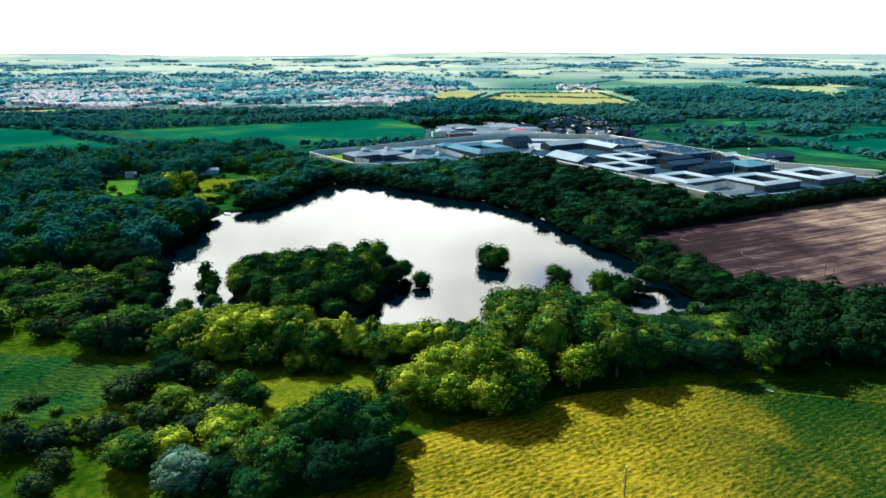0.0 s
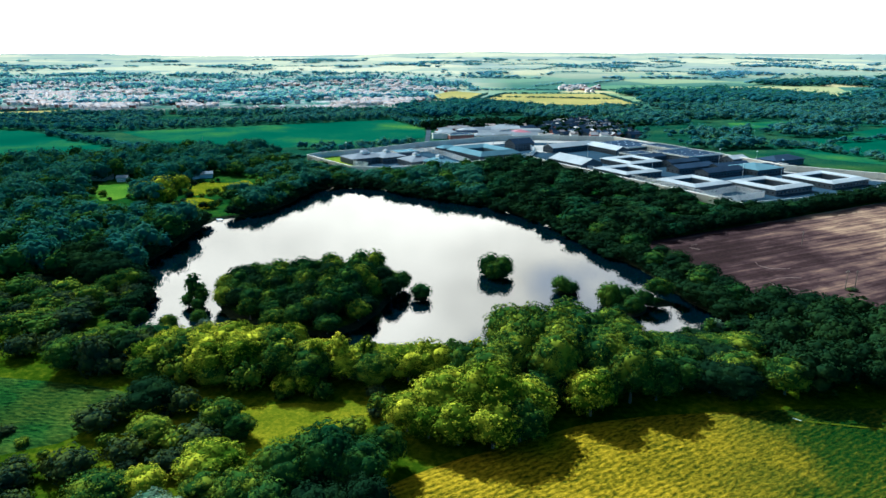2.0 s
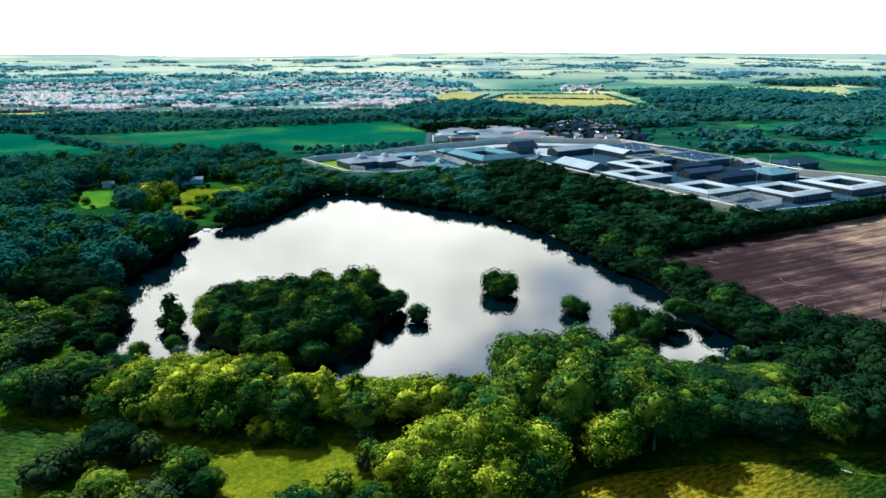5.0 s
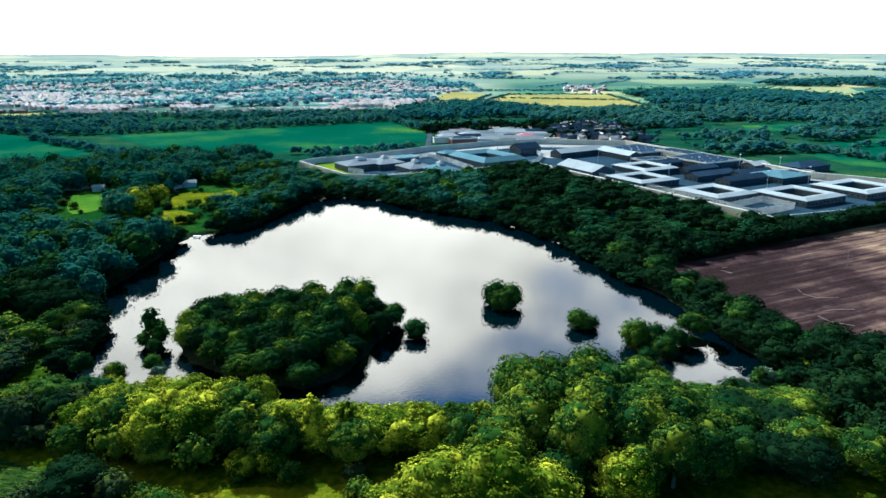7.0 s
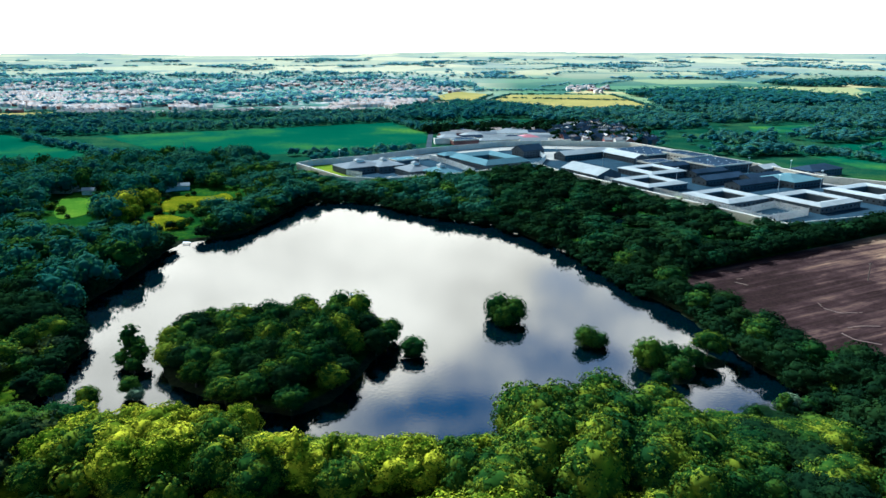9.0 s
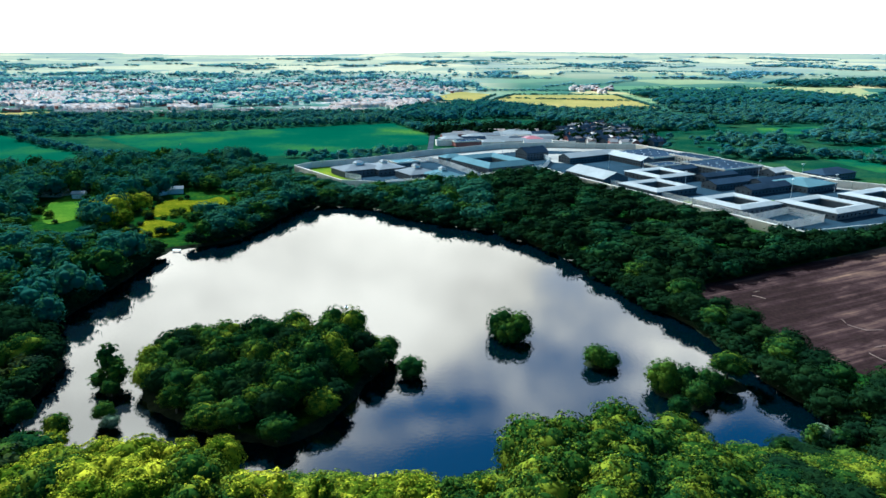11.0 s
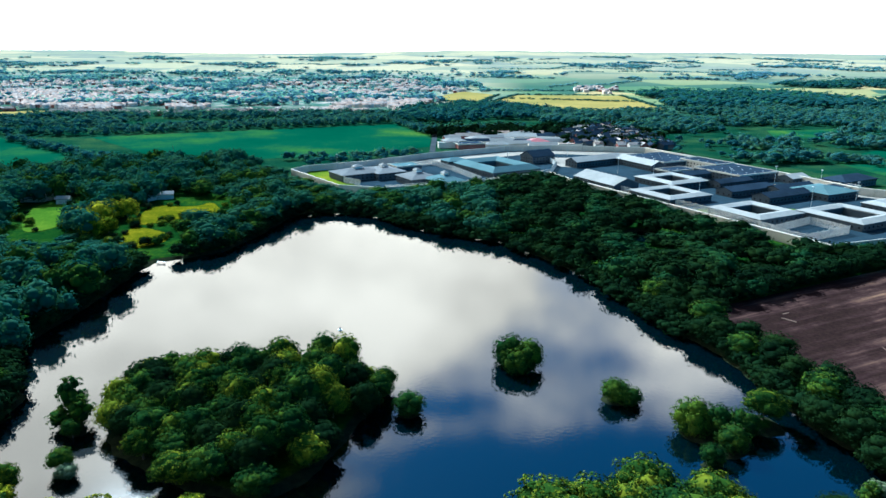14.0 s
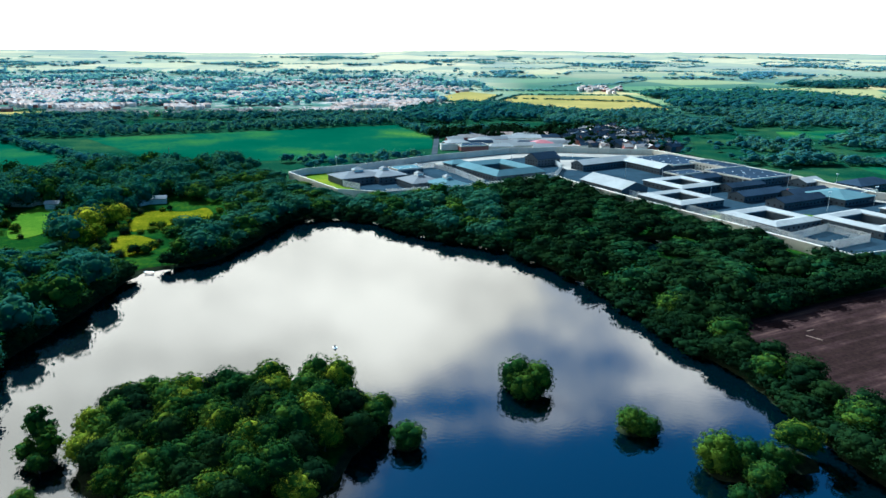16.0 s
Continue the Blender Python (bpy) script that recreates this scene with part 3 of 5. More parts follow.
def crown_data(seed, leaves, size, lobes=9, radius=6.0, low=2.5, high=14.0, core=ICO1, bough=(0.42, 0.58), clump=0.16, tilt=0.26, sharp=0.0):
    """Vertices, leaf quads and core triangles of a domed crown: a few big boughs, each covered with small clumps of leaf sprays."""
    r = np.random.RandomState(seed)
    mid, half = low + (high - low) * 0.53, (high - low) / 2
    C, R = [], []
    for i in range(lobes):
        a = i * 2.399 + r.uniform(-0.4, 0.4)
        u = np.clip(1 - 1.5 * (i + 0.5) / lobes + r.uniform(-0.12, 0.12), -0.6, 1)
        s = math.sqrt(max(0.0, 1 - u * u))
        rad = radius * r.uniform(*bough) * (1 - sharp * max(0.0, u))
        out = (radius - rad) * r.uniform(0.78, 1.12) * s
        C.append((math.cos(a) * out, math.sin(a) * out, mid + u * ((high - mid if u > 0 else mid - low) - rad * 0.85)))
        R.append(rad)
    C.append((0, 0, mid))
    R.append(radius * 0.62)
    C, R = np.array(C), np.array(R)
    tall = np.array([1, 1, max(1.0, half / radius * 0.9)])
    V, T = [], []
    for c, rad in zip(C, R):
        T.append(core[1] + sum(len(q) for q in V))
        V.append(core[0] * tall * (rad * 0.88) * (1 + 0.05 * r.randn(len(core[0]), 1)) + c)
    base = sum(len(q) for q in V)
    P, N, S = [], [], []
    rc0 = clump * radius
    for k in range(len(C)):
        d = around(r, max(5, int(2.7 * (R[k] / rc0) ** 2)))
        p = C[k] + d * tall * R[k] * r.uniform(0.90, 1.10, (len(d), 1))
        ok = (p[:, 2] > low - 0.1 * radius)
        for j in range(len(C)):
            if j != k:
                ok &= np.linalg.norm((p - C[j]) / tall, axis=1) > R[j] * 0.95
        P.append(p[ok])
        N.append(d[ok])
        S.append(rc0 * r.uniform(0.7, 1.3, ok.sum()))
    P, N, S = np.concatenate(P), np.concatenate(N), np.concatenate(S)
    each = max(1, int(leaves / len(P)))
    d = r.randn(len(P), each, 3)
    d /= np.linalg.norm(d, axis=2)[:, :, None]
    d += N[:, None, :] * 0.7 + np.array((0, 0, 0.3))
    d /= np.linalg.norm(d, axis=2)[:, :, None]
    p = (P[:, None, :] + d * S[:, None, None] * r.uniform(0.75, 1.12, (len(P), each, 1))).reshape(-1, 3)
    n = (0.6 * d + 0.7 * N[:, None, :]).reshape(-1, 3) + tilt * r.randn(len(p), 3)
    n /= np.linalg.norm(n, axis=1)[:, None]
    t = np.cross(n, r.randn(*n.shape))
    t /= np.linalg.norm(t, axis=1)[:, None] + 1e-9
    b = np.cross(n, t)
    s = size * r.uniform(0.6, 1.25, (len(p), 1))
    quad = np.stack([p - t * s, p - b * s * 0.7, p + t * s, p + b * s * 0.7], 1).reshape(-1, 3)
    Q = base + np.arange(len(p) * 4).reshape(-1, 4)
    return np.concatenate(V + [quad]), Q, np.concatenate(T)


def trunk_bm(height, r0, seed):
    """A tapered trunk that forks into limbs."""
    rnd = random.Random(seed)
    bm = bmesh.new()

    def limb(a, b, ra, rb, n=7):
        a, b = Vector(a), Vector(b)
        q = (b - a).to_track_quat("Z", "Y")
        rings = []
        for p, r in ((a, ra), (a.lerp(b, 0.5) + Vector((rnd.uniform(-0.1, 0.1), rnd.uniform(-0.1, 0.1), 0)), (ra + rb) / 2), (b, rb)):
            rings.append([bm.verts.new(p + q @ Vector((math.cos(k * 2 * math.pi / n) * r, math.sin(k * 2 * math.pi / n) * r, 0))) for k in range(n)])
        for u, w in zip(rings, rings[1:]):
            for k in range(n):
                bm.faces.new((u[k], u[(k + 1) % n], w[(k + 1) % n], w[k]))
    limb((0, 0, -0.4), (0, 0, height * 0.42), r0, r0 * 0.6)
    for k in range(5):
        a = k * 1.257 + rnd.uniform(-0.3, 0.3)
        limb((0, 0, height * rnd.uniform(0.26, 0.4)), (math.cos(a) * height * 0.24, math.sin(a) * height * 0.24, height * rnd.uniform(0.55, 0.75)), r0 * 0.45, r0 * 0.12, 5)
    return bm


TREE_LABELS = {"oak": "broad rounded tree with dense dark green leaves", "lime": "rounded tree with bright yellow-green leaves", "willow": "spreading tree with pale grey-green leaves",
               "dark": "dense tree with dark green, shade-darkened leaves", "shrub": "low rounded green bush", "thorn": "dark brownish thorn bush", "birch": "slender pointed tree with yellow-green leaves", "alder": "dense tree with blue-green leaves", "islet": "low dome-shaped tree rising from the water", "poplar": "tall narrow tree with feathery green top"}
LEAF_OF = {"oak": LEAF_OAK, "lime": LEAF_LIME, "willow": LEAF_WILLOW, "dark": LEAF_SHADED, "shrub": LEAF_OAK, "poplar": LEAF_ELM, "thorn": LEAF_THORN, "islet": LEAF_ELM, "alder": LEAF_ELM, "birch": LEAF_LIME}
MODELS = {}


def tree_model(kind, variant, lite=False):
    key = (kind, variant, lite)
    if key not in MODELS:
        seed = 10 + variant * 7 + len(kind)
        if kind in ("shrub", "thorn"):
            args = dict(leaves=650, size=0.27, lobes=6, radius=3.0, low=-0.2, high=4.4, clump=0.2)
        elif kind == "islet":
            args = dict(leaves=3000, size=0.24, lobes=11, radius=6.0, low=-3.4, high=10.0, clump=0.15)
        elif kind in ("poplar", "birch"):
            args = dict(leaves=1100, size=0.30, lobes=12, radius=2.8, low=0.4, high=14.0, clump=0.26, sharp=0.55)
        elif lite:
            args = dict(leaves=1700, size=0.35, lobes=9 + variant % 3 * 2, radius=6.0, low=0.0, high=14.0, core=ICO1, clump=0.18)
        else:
            args = dict(leaves=3700, size=0.25, lobes=10 + variant % 3 * 2, radius=6.0, low=0.7, high=14.0, core=ICO2, clump=0.15)
        v, q, t = crown_data(seed, **args)
        crown = mesh_of(kind + "_crown", v, q, t, LEAF_OF[kind], True)
        bm = trunk_bm(3.6 if kind in ("shrub", "thorn") else 13.0, 0.14 if kind in ("shrub", "thorn") else 0.42, seed)
        wood = bpy.data.meshes.new(kind + "_trunk")
        bm.to_mesh(wood)
        bm.free()
        wood.materials.append(BARK)
        MODELS[key] = (crown, wood)
    return MODELS[key]


def tree(x, y, height, radius, kind="oak", z=None, seed=0):
    """One tree or bush standing on the ground."""
    rnd = random.Random(int(x * 131 + y * 17) + seed)
    crown, wood = tree_model(kind, rnd.randrange(4), y > 330 or (y > 246 and x > 86))
    h0, r0 = {"shrub": (4.6, 3.0), "thorn": (4.6, 3.0), "islet": (10.2, 6.2), "poplar": (14.3, 2.8), "birch": (14.3, 2.8)}.get(kind, (14.3, 6.2))
    if z is None:
        z = float(np.clip(0.05 - shore(np.array([x]), np.array([y]))[0] * 0.36, 0.05, GROUND))
    low = kind in ("shrub", "thorn")
    ob = new("bush" if low else "tree")
    ob.matrix_basis = pose(x, y, z, rnd.uniform(-3, 3), rnd.uniform(-3, 3), rnd.uniform(0, 360)) @ Matrix.Diagonal((radius / r0, radius / r0, height / h0, 1))
    for name, me in (("trunk", wood), ("crown", crown)):
        o = new(name, me)
        o.parent = ob
    return tagged(ob, TREE_LABELS[kind], "bush" if low else "tree", "bushes" if low else "trees")


def scatter(poly, gap, seed, keep=None, jitter=0.38):
    """Points over an outline, about gap metres apart, in offset rows."""
    r = np.random.RandomState(seed)
    px, py = [p[0] for p in poly], [p[1] for p in poly]
    out = []
    rows = np.arange(min(py), max(py) + gap, gap * 0.87)
    for k, y in enumerate(rows):
        x = np.arange(min(px) + (k % 2) * gap / 2, max(px) + gap, gap)
        out.append(np.stack([x, np.full(len(x), y)], 1))
    p = np.concatenate(out)
    p = p + r.uniform(-jitter, jitter, p.shape) * gap
    p = p[inside(poly, p[:, 0], p[:, 1])]
    if keep is not None and len(p):
        p = p[keep(p[:, 0], p[:, 1])]
    return p


LOD = {}


def lod_model(level, variant):
    if (level, variant) not in LOD:
        if level == 0:
            LOD[level, variant] = crown_data(100 + variant, 800, 0.50, 9, 6.0, 0.2, 14.0, clump=0.18)
        elif level == 1:
            LOD[level, variant] = crown_data(200 + variant, 260, 0.68, 7, 6.0, 0.0, 14.0, clump=0.24, tilt=0.18)
        elif level == 2:
            LOD[level, variant] = crown_data(300 + variant, 48, 1.25, 3, 6.0, 0.0, 14.0, ICO1, (0.48, 0.66), 0.5, 0.12)
        else:
            LOD[level, variant] = crown_data(400 + variant, 14, 2.4, 2, 6.0, 0.0, 14.0, ICO1, (0.6, 0.8), 0.9, 0.12)
    return LOD[level, variant]


def woodland(name, pts, height, radius, level, mat, label, seed=0, spread=0.25, local=None):
    """Many trees that nobody could count, joined in one mesh."""
    r = np.random.RandomState(seed)
    V, Q, T, base = [], [], [], 0
    zs = np.minimum(lie(pts[:, 0], pts[:, 1]), np.clip(0.05 - 0.36 * shore(pts[:, 0], pts[:, 1]), 0.05, 999))
    for (x, y), z in zip(pts, zs):
        v, q, t = lod_model(level, r.randint(6))
        a, s = r.uniform(0, 6.283), r.uniform(1 - spread, 1 + spread)
        hs = s * (local(x, y) if local else 1.0)
        sr = radius / 6.2 * s * r.uniform(0.85, 1.15)
        c, n = math.cos(a) * sr, math.sin(a) * sr
        w = np.stack([v[:, 0] * c - v[:, 1] * n + x, v[:, 0] * n + v[:, 1] * c + y, v[:, 2] * (height / 14.3 * hs) + z], 1)
        V.append(w)
        Q.append(q + base)
        T.append(t + base)
        base += len(v)
    if not V:
        return None
    ob = new(name, mesh_of(name, np.concatenate(V), np.concatenate(Q), np.concatenate(T), mat))
    return tagged(ob, label, "trees", kind="stuff")


def on_land(margin):
    return lambda x, y: shore(x, y) < -margin


# belt along the near shore
BELT_NEAR = [(-128, 212), (-60, 203), (-20, 203), (20, 199), (60, 197), (115, 200), (185, 205), (195, 245), (140, 257), (105, 250), (72, 243), (45, 240), (20, 236), (0, 228), (-25, 222), (-60, 222), (-95, 226), (-130, 234)]
BELT_RIGHT = [(104, 252), (150, 250), (168, 256), (137, 272), (112, 296), (102, 320), (94, 346), (90, 370), (66, 386), (76, 354), (87, 330), (92, 302), (97, 278)]
belt = scatter(BELT_NEAR, 9.6, 3, on_land(-1.0))


def low_by_inlet(x, y):
    """Share of the full height on the inlet's near bank, cut to the camera's sight line."""
    if 56 < x < 112 and y > 205:
        return min(1.0, max(0.22, (0.46 * (246 - y) - 0.5 + max(0.0, x - 98) * 0.8) / 12.5))
    return 1.0


# Leaf colour here carries the shade over the right-hand trees.
woodland("woodland", belt[belt[:, 0] > 98], 12.5, 7.4, 0, LEAF_SHADED, "dense dark trees behind the meadow", 5, local=low_by_inlet)
for k, (x, y) in enumerate(belt[belt[:, 0] <= 98]):
    if x < -100:
        kind = ("oak", "alder", "thorn", "dark", "alder")[k % 5]
    elif x < 6:
        kind = ("lime", "oak", "lime", "lime", "oak", "oak")[k % 6]
    else:
        kind = ("oak", "oak", "alder", "oak")[k % 4] if x < 66 else ("oak", "dark", "alder", "dark", "oak")[k % 5]
    tall0 = 12.5 - (2.5 if x < -98 else 0) - 4.0 * math.exp(-((x + 22) / 16) ** 2)
    hump = 6.0 * math.exp(-((x - 24) / 25) ** 2) - 5.5 * math.exp(-((x - 80) / 19) ** 2) * (0.35 + 0.65 * min(1, max(0, (y - 200) / 25)))
    tall = tall0 + 2.2 * float(wobble(x, y, 0.12, 2.0)) + hump
    tall = min(tall, 12.5 * low_by_inlet(x, y)) if low_by_inlet(x, y) < 1 else tall
    if -50 < x < 10:
        tall = min(tall, max(3.0, 1.0 + 0.64 * (227 - y)))
    tree(x, y, tall, 7.6 + 1.2 * float(wobble(x, y, 0.3, 1.0)) + (1.2 if 4 < x < 60 else 0.0), kind)
for k, (x, y) in enumerate(scatter(BELT_RIGHT, 9.8, 5, on_land(-2.5))):
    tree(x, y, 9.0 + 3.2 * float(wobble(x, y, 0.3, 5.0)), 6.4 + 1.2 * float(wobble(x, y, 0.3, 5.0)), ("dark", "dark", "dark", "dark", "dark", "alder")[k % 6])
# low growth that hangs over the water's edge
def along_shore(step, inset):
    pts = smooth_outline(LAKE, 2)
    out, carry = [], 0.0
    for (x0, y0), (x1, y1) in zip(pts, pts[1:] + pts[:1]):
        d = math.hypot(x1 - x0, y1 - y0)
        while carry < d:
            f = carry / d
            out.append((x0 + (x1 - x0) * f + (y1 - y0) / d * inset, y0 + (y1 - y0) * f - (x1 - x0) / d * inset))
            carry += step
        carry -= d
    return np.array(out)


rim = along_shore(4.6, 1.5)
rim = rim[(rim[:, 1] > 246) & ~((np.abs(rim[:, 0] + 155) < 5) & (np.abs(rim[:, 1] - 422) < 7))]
woodland("shore_scrub", rim, 6.0, 4.4, 1, LEAF_SHADED, "low dark bushes hanging over the lake's edge", 71, 0.3)
# Bushes set out into the water to fit the shoreline from the camera.
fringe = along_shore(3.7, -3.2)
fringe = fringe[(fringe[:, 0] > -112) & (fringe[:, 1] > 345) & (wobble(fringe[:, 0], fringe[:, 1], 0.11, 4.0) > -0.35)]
woodland("shore_scrub", fringe, 4.4, 4.2, 2, LEAF_SHADED, "low dark bushes standing in the lake's edge", 72, 0.45)
# the wooded island
for k, (x, y) in enumerate(scatter(ISLAND, 8.0, 7, lambda x, y: signed(ISLAND, x, y) > 0.2)):
    edge = float(signed(ISLAND, x, y))
    tree(x, y, min(11.5 + (x + 70) * 0.05, 7.0 + edge * 0.42) + 2.0 * float(wobble(x, y, 0.35, 2.0)), 5.6 + 0.8 * float(wobble(x, y, 0.3, 1.0)), ("alder", "oak", "alder", "dark", "oak", "alder", "dark", "oak", "alder", "oak", "dark")[k % 11])
# small islets
for x, y, h, r, kind in ((-18.5, 286, 5.2, 5.2, "islet"), (12, 320, 9.5, 6.2, "islet"), (18, 318, 8.5, 5.6, "islet"), (14, 315, 7, 5.2, "islet"), (42, 297, 5.6, 5.0, "islet"), (46, 296, 5.0, 4.4, "islet"),
                         (60, 281, 8.6, 6.0, "islet"), (66, 279, 8.0, 5.0, "islet"), (81, 286, 8.5, 6.2, "oak"), (74, 281, 7.0, 5.0, "islet"), (68, 272, 6.0, 4.8, "islet"), (60, 264, 5.2, 3.6, "islet"),
                         (-112, 278, 12, 3.6, "poplar"), (-108, 274, 9, 3.4, "poplar"), (-113, 273, 5.5, 3.2, "poplar"), (-107, 268, 5.0, 3.0, "alder"), (-101, 253, 6.0, 3.4, "alder"), (-98, 250, 4.0, 2.8, "willow"), (-108, 243, 7.5, 4.0, "oak"), (-106, 238, 6.0, 3.6, "lime"), (-123, 250, 8.0, 3.9, "alder")):
    tree(x, y, h, r, kind)
# clump and single trees in front of the belt
for x, y, h, r, kind in ((-15, 178, 11, 6.5, "lime"), (-5, 184, 15, 9.5, "lime"), (7, 181, 18.5, 10, "lime"), (16, 182, 14, 9, "lime"), (8, 191, 18, 9.5, "oak"), (-1, 172, 12, 7.5, "lime"), (8, 171, 12.5, 8, "lime"), (15, 174, 12, 8, "oak"), (-9, 175, 10, 7, "lime"),
                         (36, 188, 13.5, 8, "lime"), (40, 193, 12, 6.5, "oak"), (49, 196, 16.5, 7.5, "oak"), (57, 198, 13, 7.5, "oak"), (29, 196, 9, 6, "dark"), (22, 192, 11, 7, "oak"),
                         (-31, 151, 17, 9, "alder"), (-40, 147, 14.5, 8, "alder"), (-47, 140, 12, 7.3, "oak"), (-24, 149, 14, 8, "alder"), (-19, 162, 11, 5.6, "oak"), (-30, 138, 10.5, 9, "dark"), (-46, 131, 8, 7, "alder"), (-21, 140, 11.5, 6.5, "dark"), (-55, 134, 8, 6.4, "dark"), (-42, 138, 11.5, 7.8, "alder"),
                         (-81, 143, 8.5, 8, "oak"), (-64, 134, 10, 7.3, "willow"), (-72, 146, 8.7, 5.3, "lime"), (-60, 155, 8.5, 8.9, "lime"), (-77, 146, 6.5, 5, "oak"), (-58, 147, 7, 6.3, "oak"), (-82, 170, 7.4, 6, "oak"), (-89, 187, 9.3, 8.2, "dark"), (-65, 177, 8.5, 6, "oak"), (-59, 173, 6.6, 4.8, "oak"),
                         (-79, 186, 7, 5.1, "thorn"), (-100, 177, 6, 6.3, "thorn"), (-96, 182, 6.5, 5.1, "thorn"), (-69, 169, 5.4, 7, "thorn"), (-74, 168, 5.2, 4.7, "shrub"), (-84, 162, 6, 5.3, "thorn"), (-115, 149, 7, 6.4, "thorn"), (-106, 150, 6, 5.5, "thorn"),
                         (-99, 141, 4.9, 4.4, "thorn"), (-98, 131, 5, 4.4, "thorn"), (-94, 155, 6.5, 6.2, "thorn"), (-100, 155, 4.5, 2.4, "thorn"), (-53, 198, 6, 4.7, "lime"), (-46, 197, 7, 3.6, "lime"), (-72, 158, 5, 5, "thorn"), (-66, 163, 5, 5, "oak")):
    tree(x, y, h, r, kind)
# low bushes that fill the rough ground round them
fill = random.Random(23)
for x, y in scatter([(-128, 122), (-44, 118), (-32, 134), (-46, 158), (-60, 172), (-66, 190), (-104, 198), (-128, 172)], 8.4, 24, lambda x, y: wobble(x, y, 0.13, 3.0) > 0.12):
    r = fill.uniform(1.1, 3.4)
    tree(x, y, r * fill.uniform(0.9, 1.5), r, fill.choice(("shrub", "shrub", "thorn", "thorn", "oak")), GROUND)
# dark trees at the lake's tip
for x, y, h, r in ((-144, 286, 10, 7), (-153, 294, 12, 8), (-163, 304, 13, 8.5), (-172, 316, 14, 8.5), (-162, 292, 12, 8), (-175, 304, 12, 8.5), (-150, 282, 8, 6), (-184, 316, 13, 9), (-176, 330, 13, 8)):
    tree(x, y, h, r, "dark" if x < -150 else "oak")
# crowns by the pasture, their yellow leaf colour standing in for a sun patch
for x, y, h, r in ((-208, 459, 12, 7.5), (-216, 470, 13, 8), (-217, 484, 14, 8.5), (-219, 498, 13, 8), (-212, 505, 12, 7), (-205, 470, 9, 6), (-226, 478, 12, 8)):
    tree(x, y, h, r, "lime")
# slender trees that stand out of the belt and the island
for x, y, h, r, kind in ((-46, 207, 14, 3.6, "birch"), (-38, 208, 15, 3.4, "birch"), (-30, 209, 13.5, 3.2, "birch"), (-12, 210, 13, 3.0, "birch"), (-4, 211, 12.5, 3.0, "poplar"), (-55, 208, 13, 3.4, "birch"), (4, 213, 12.5, 3.0, "birch"),
                         (80, 244, 5.5, 2.0, "poplar"), (76, 243, 3.5, 2.2, "alder"), (90, 249, 7.0, 2.6, "poplar"), (93, 251, 6.0, 3.2, "willow"), (97, 250, 5.5, 4.0, "alder"), (-40, 303, 14.5, 6, "oak"), (-47, 306, 13.5, 6, "alder"), (-60, 304, 12.5, 6, "oak"), (-72, 300, 11.5, 6, "alder"), (-36, 296, 9.5, 5, "alder"), (-28, 292, 9, 4.6, "alder"), (-31, 284, 9.5, 5, "dark"), (-27, 299, 7.5, 4, "oak"), (-99, 291, 9.5, 5, "dark"), (-92, 297, 10, 5, "alder"), (-60, 234, 8, 4.6, "oak"),
                         (-93, 221, 11, 6, "lime"), (-85, 224, 12.5, 6, "lime"), (-76, 226, 13, 6.2, "lime"), (-67, 225, 12.5, 6, "lime"), (-58, 227, 12, 5.5, "lime")):
    tree(x, y, h, r, kind)
# bushes over the rough ground
ROUGH = [(-150, 236), (-131, 262), (-133, 284), (-150, 292), (-190, 300), (-240, 300), (-300, 300), (-300, 220), (-170, 214)]
bushes = scatter(ROUGH, 10.0, 11, lambda x, y: (wobble(x, y, 0.09, 1.0) > -0.45) & (shore(x, y) < -1))
for k, (mat, label) in enumerate(((LEAF_ELM, "mixed green scrub on rough ground"), (LEAF_THORN, "dark thorn scrub on rough ground"), (LEAF_OAK, "mixed green scrub on rough ground"))):
    woodland("scrub", bushes[k::3], 6.2, 5.8, 0, mat, label, 60 + k, 0.4)
for k, (x, y) in enumerate(((-140, 226), (-132, 220), (-124, 214), (-112, 209), (-100, 206), (-88, 204), (-150, 222), (-76, 202), (-66, 200))):
    tree(x, y, 6.5 + k % 3, 6.0, ("thorn", "oak", "shrub")[k % 3])
# bushes between the pastures
for x, y, r in ((-184, 490, 4), (-170, 482, 5), (-163, 486, 5), (-156, 491, 5), (-148, 495, 5), (-182, 497, 3), (-190, 503, 3), (-176, 490, 4), (-165, 494, 4)):
    tree(x, y, r * 0.7, r * 0.85, "shrub", GROUND)

edge_rnd = random.Random(14)
for p in PASTURES + [GLADE]:
    for (x0, y0), (x1, y1) in zip(p, p[1:] + p[:1]):
        for i in range(max(1, int(math.hypot(x1 - x0, y1 - y0) / 4.5))):
            if edge_rnd.random() < 0.40:
                f, r = edge_rnd.random(), edge_rnd.uniform(1.8, 4.2)
                tree(x0 + (x1 - x0) * f + edge_rnd.uniform(-4, 4), y0 + (y1 - y0) * f + edge_rnd.uniform(-4, 4), r * edge_rnd.uniform(0.9, 1.5), r, edge_rnd.choice(("shrub", "thorn", "dark")), GROUND)
# woods round the lake and towards the compound

LANE = [(-180, 446), (-166, 446), (-150, 430), (-154, 424), (-166, 436)]
LANE2 = [(-262, 470), (-236, 470), (-228, 448), (-252, 446)]


def clear_of(polys, margin):
    def keep(x, y):
        ok = shore(x, y) < np.where((np.abs(x + 155) < 9) & (np.abs(y - 424) < 10), -5.0, -0.5)
        for p in polys:
            ok &= signed(p, x, y) < margin
        return ok
    return keep


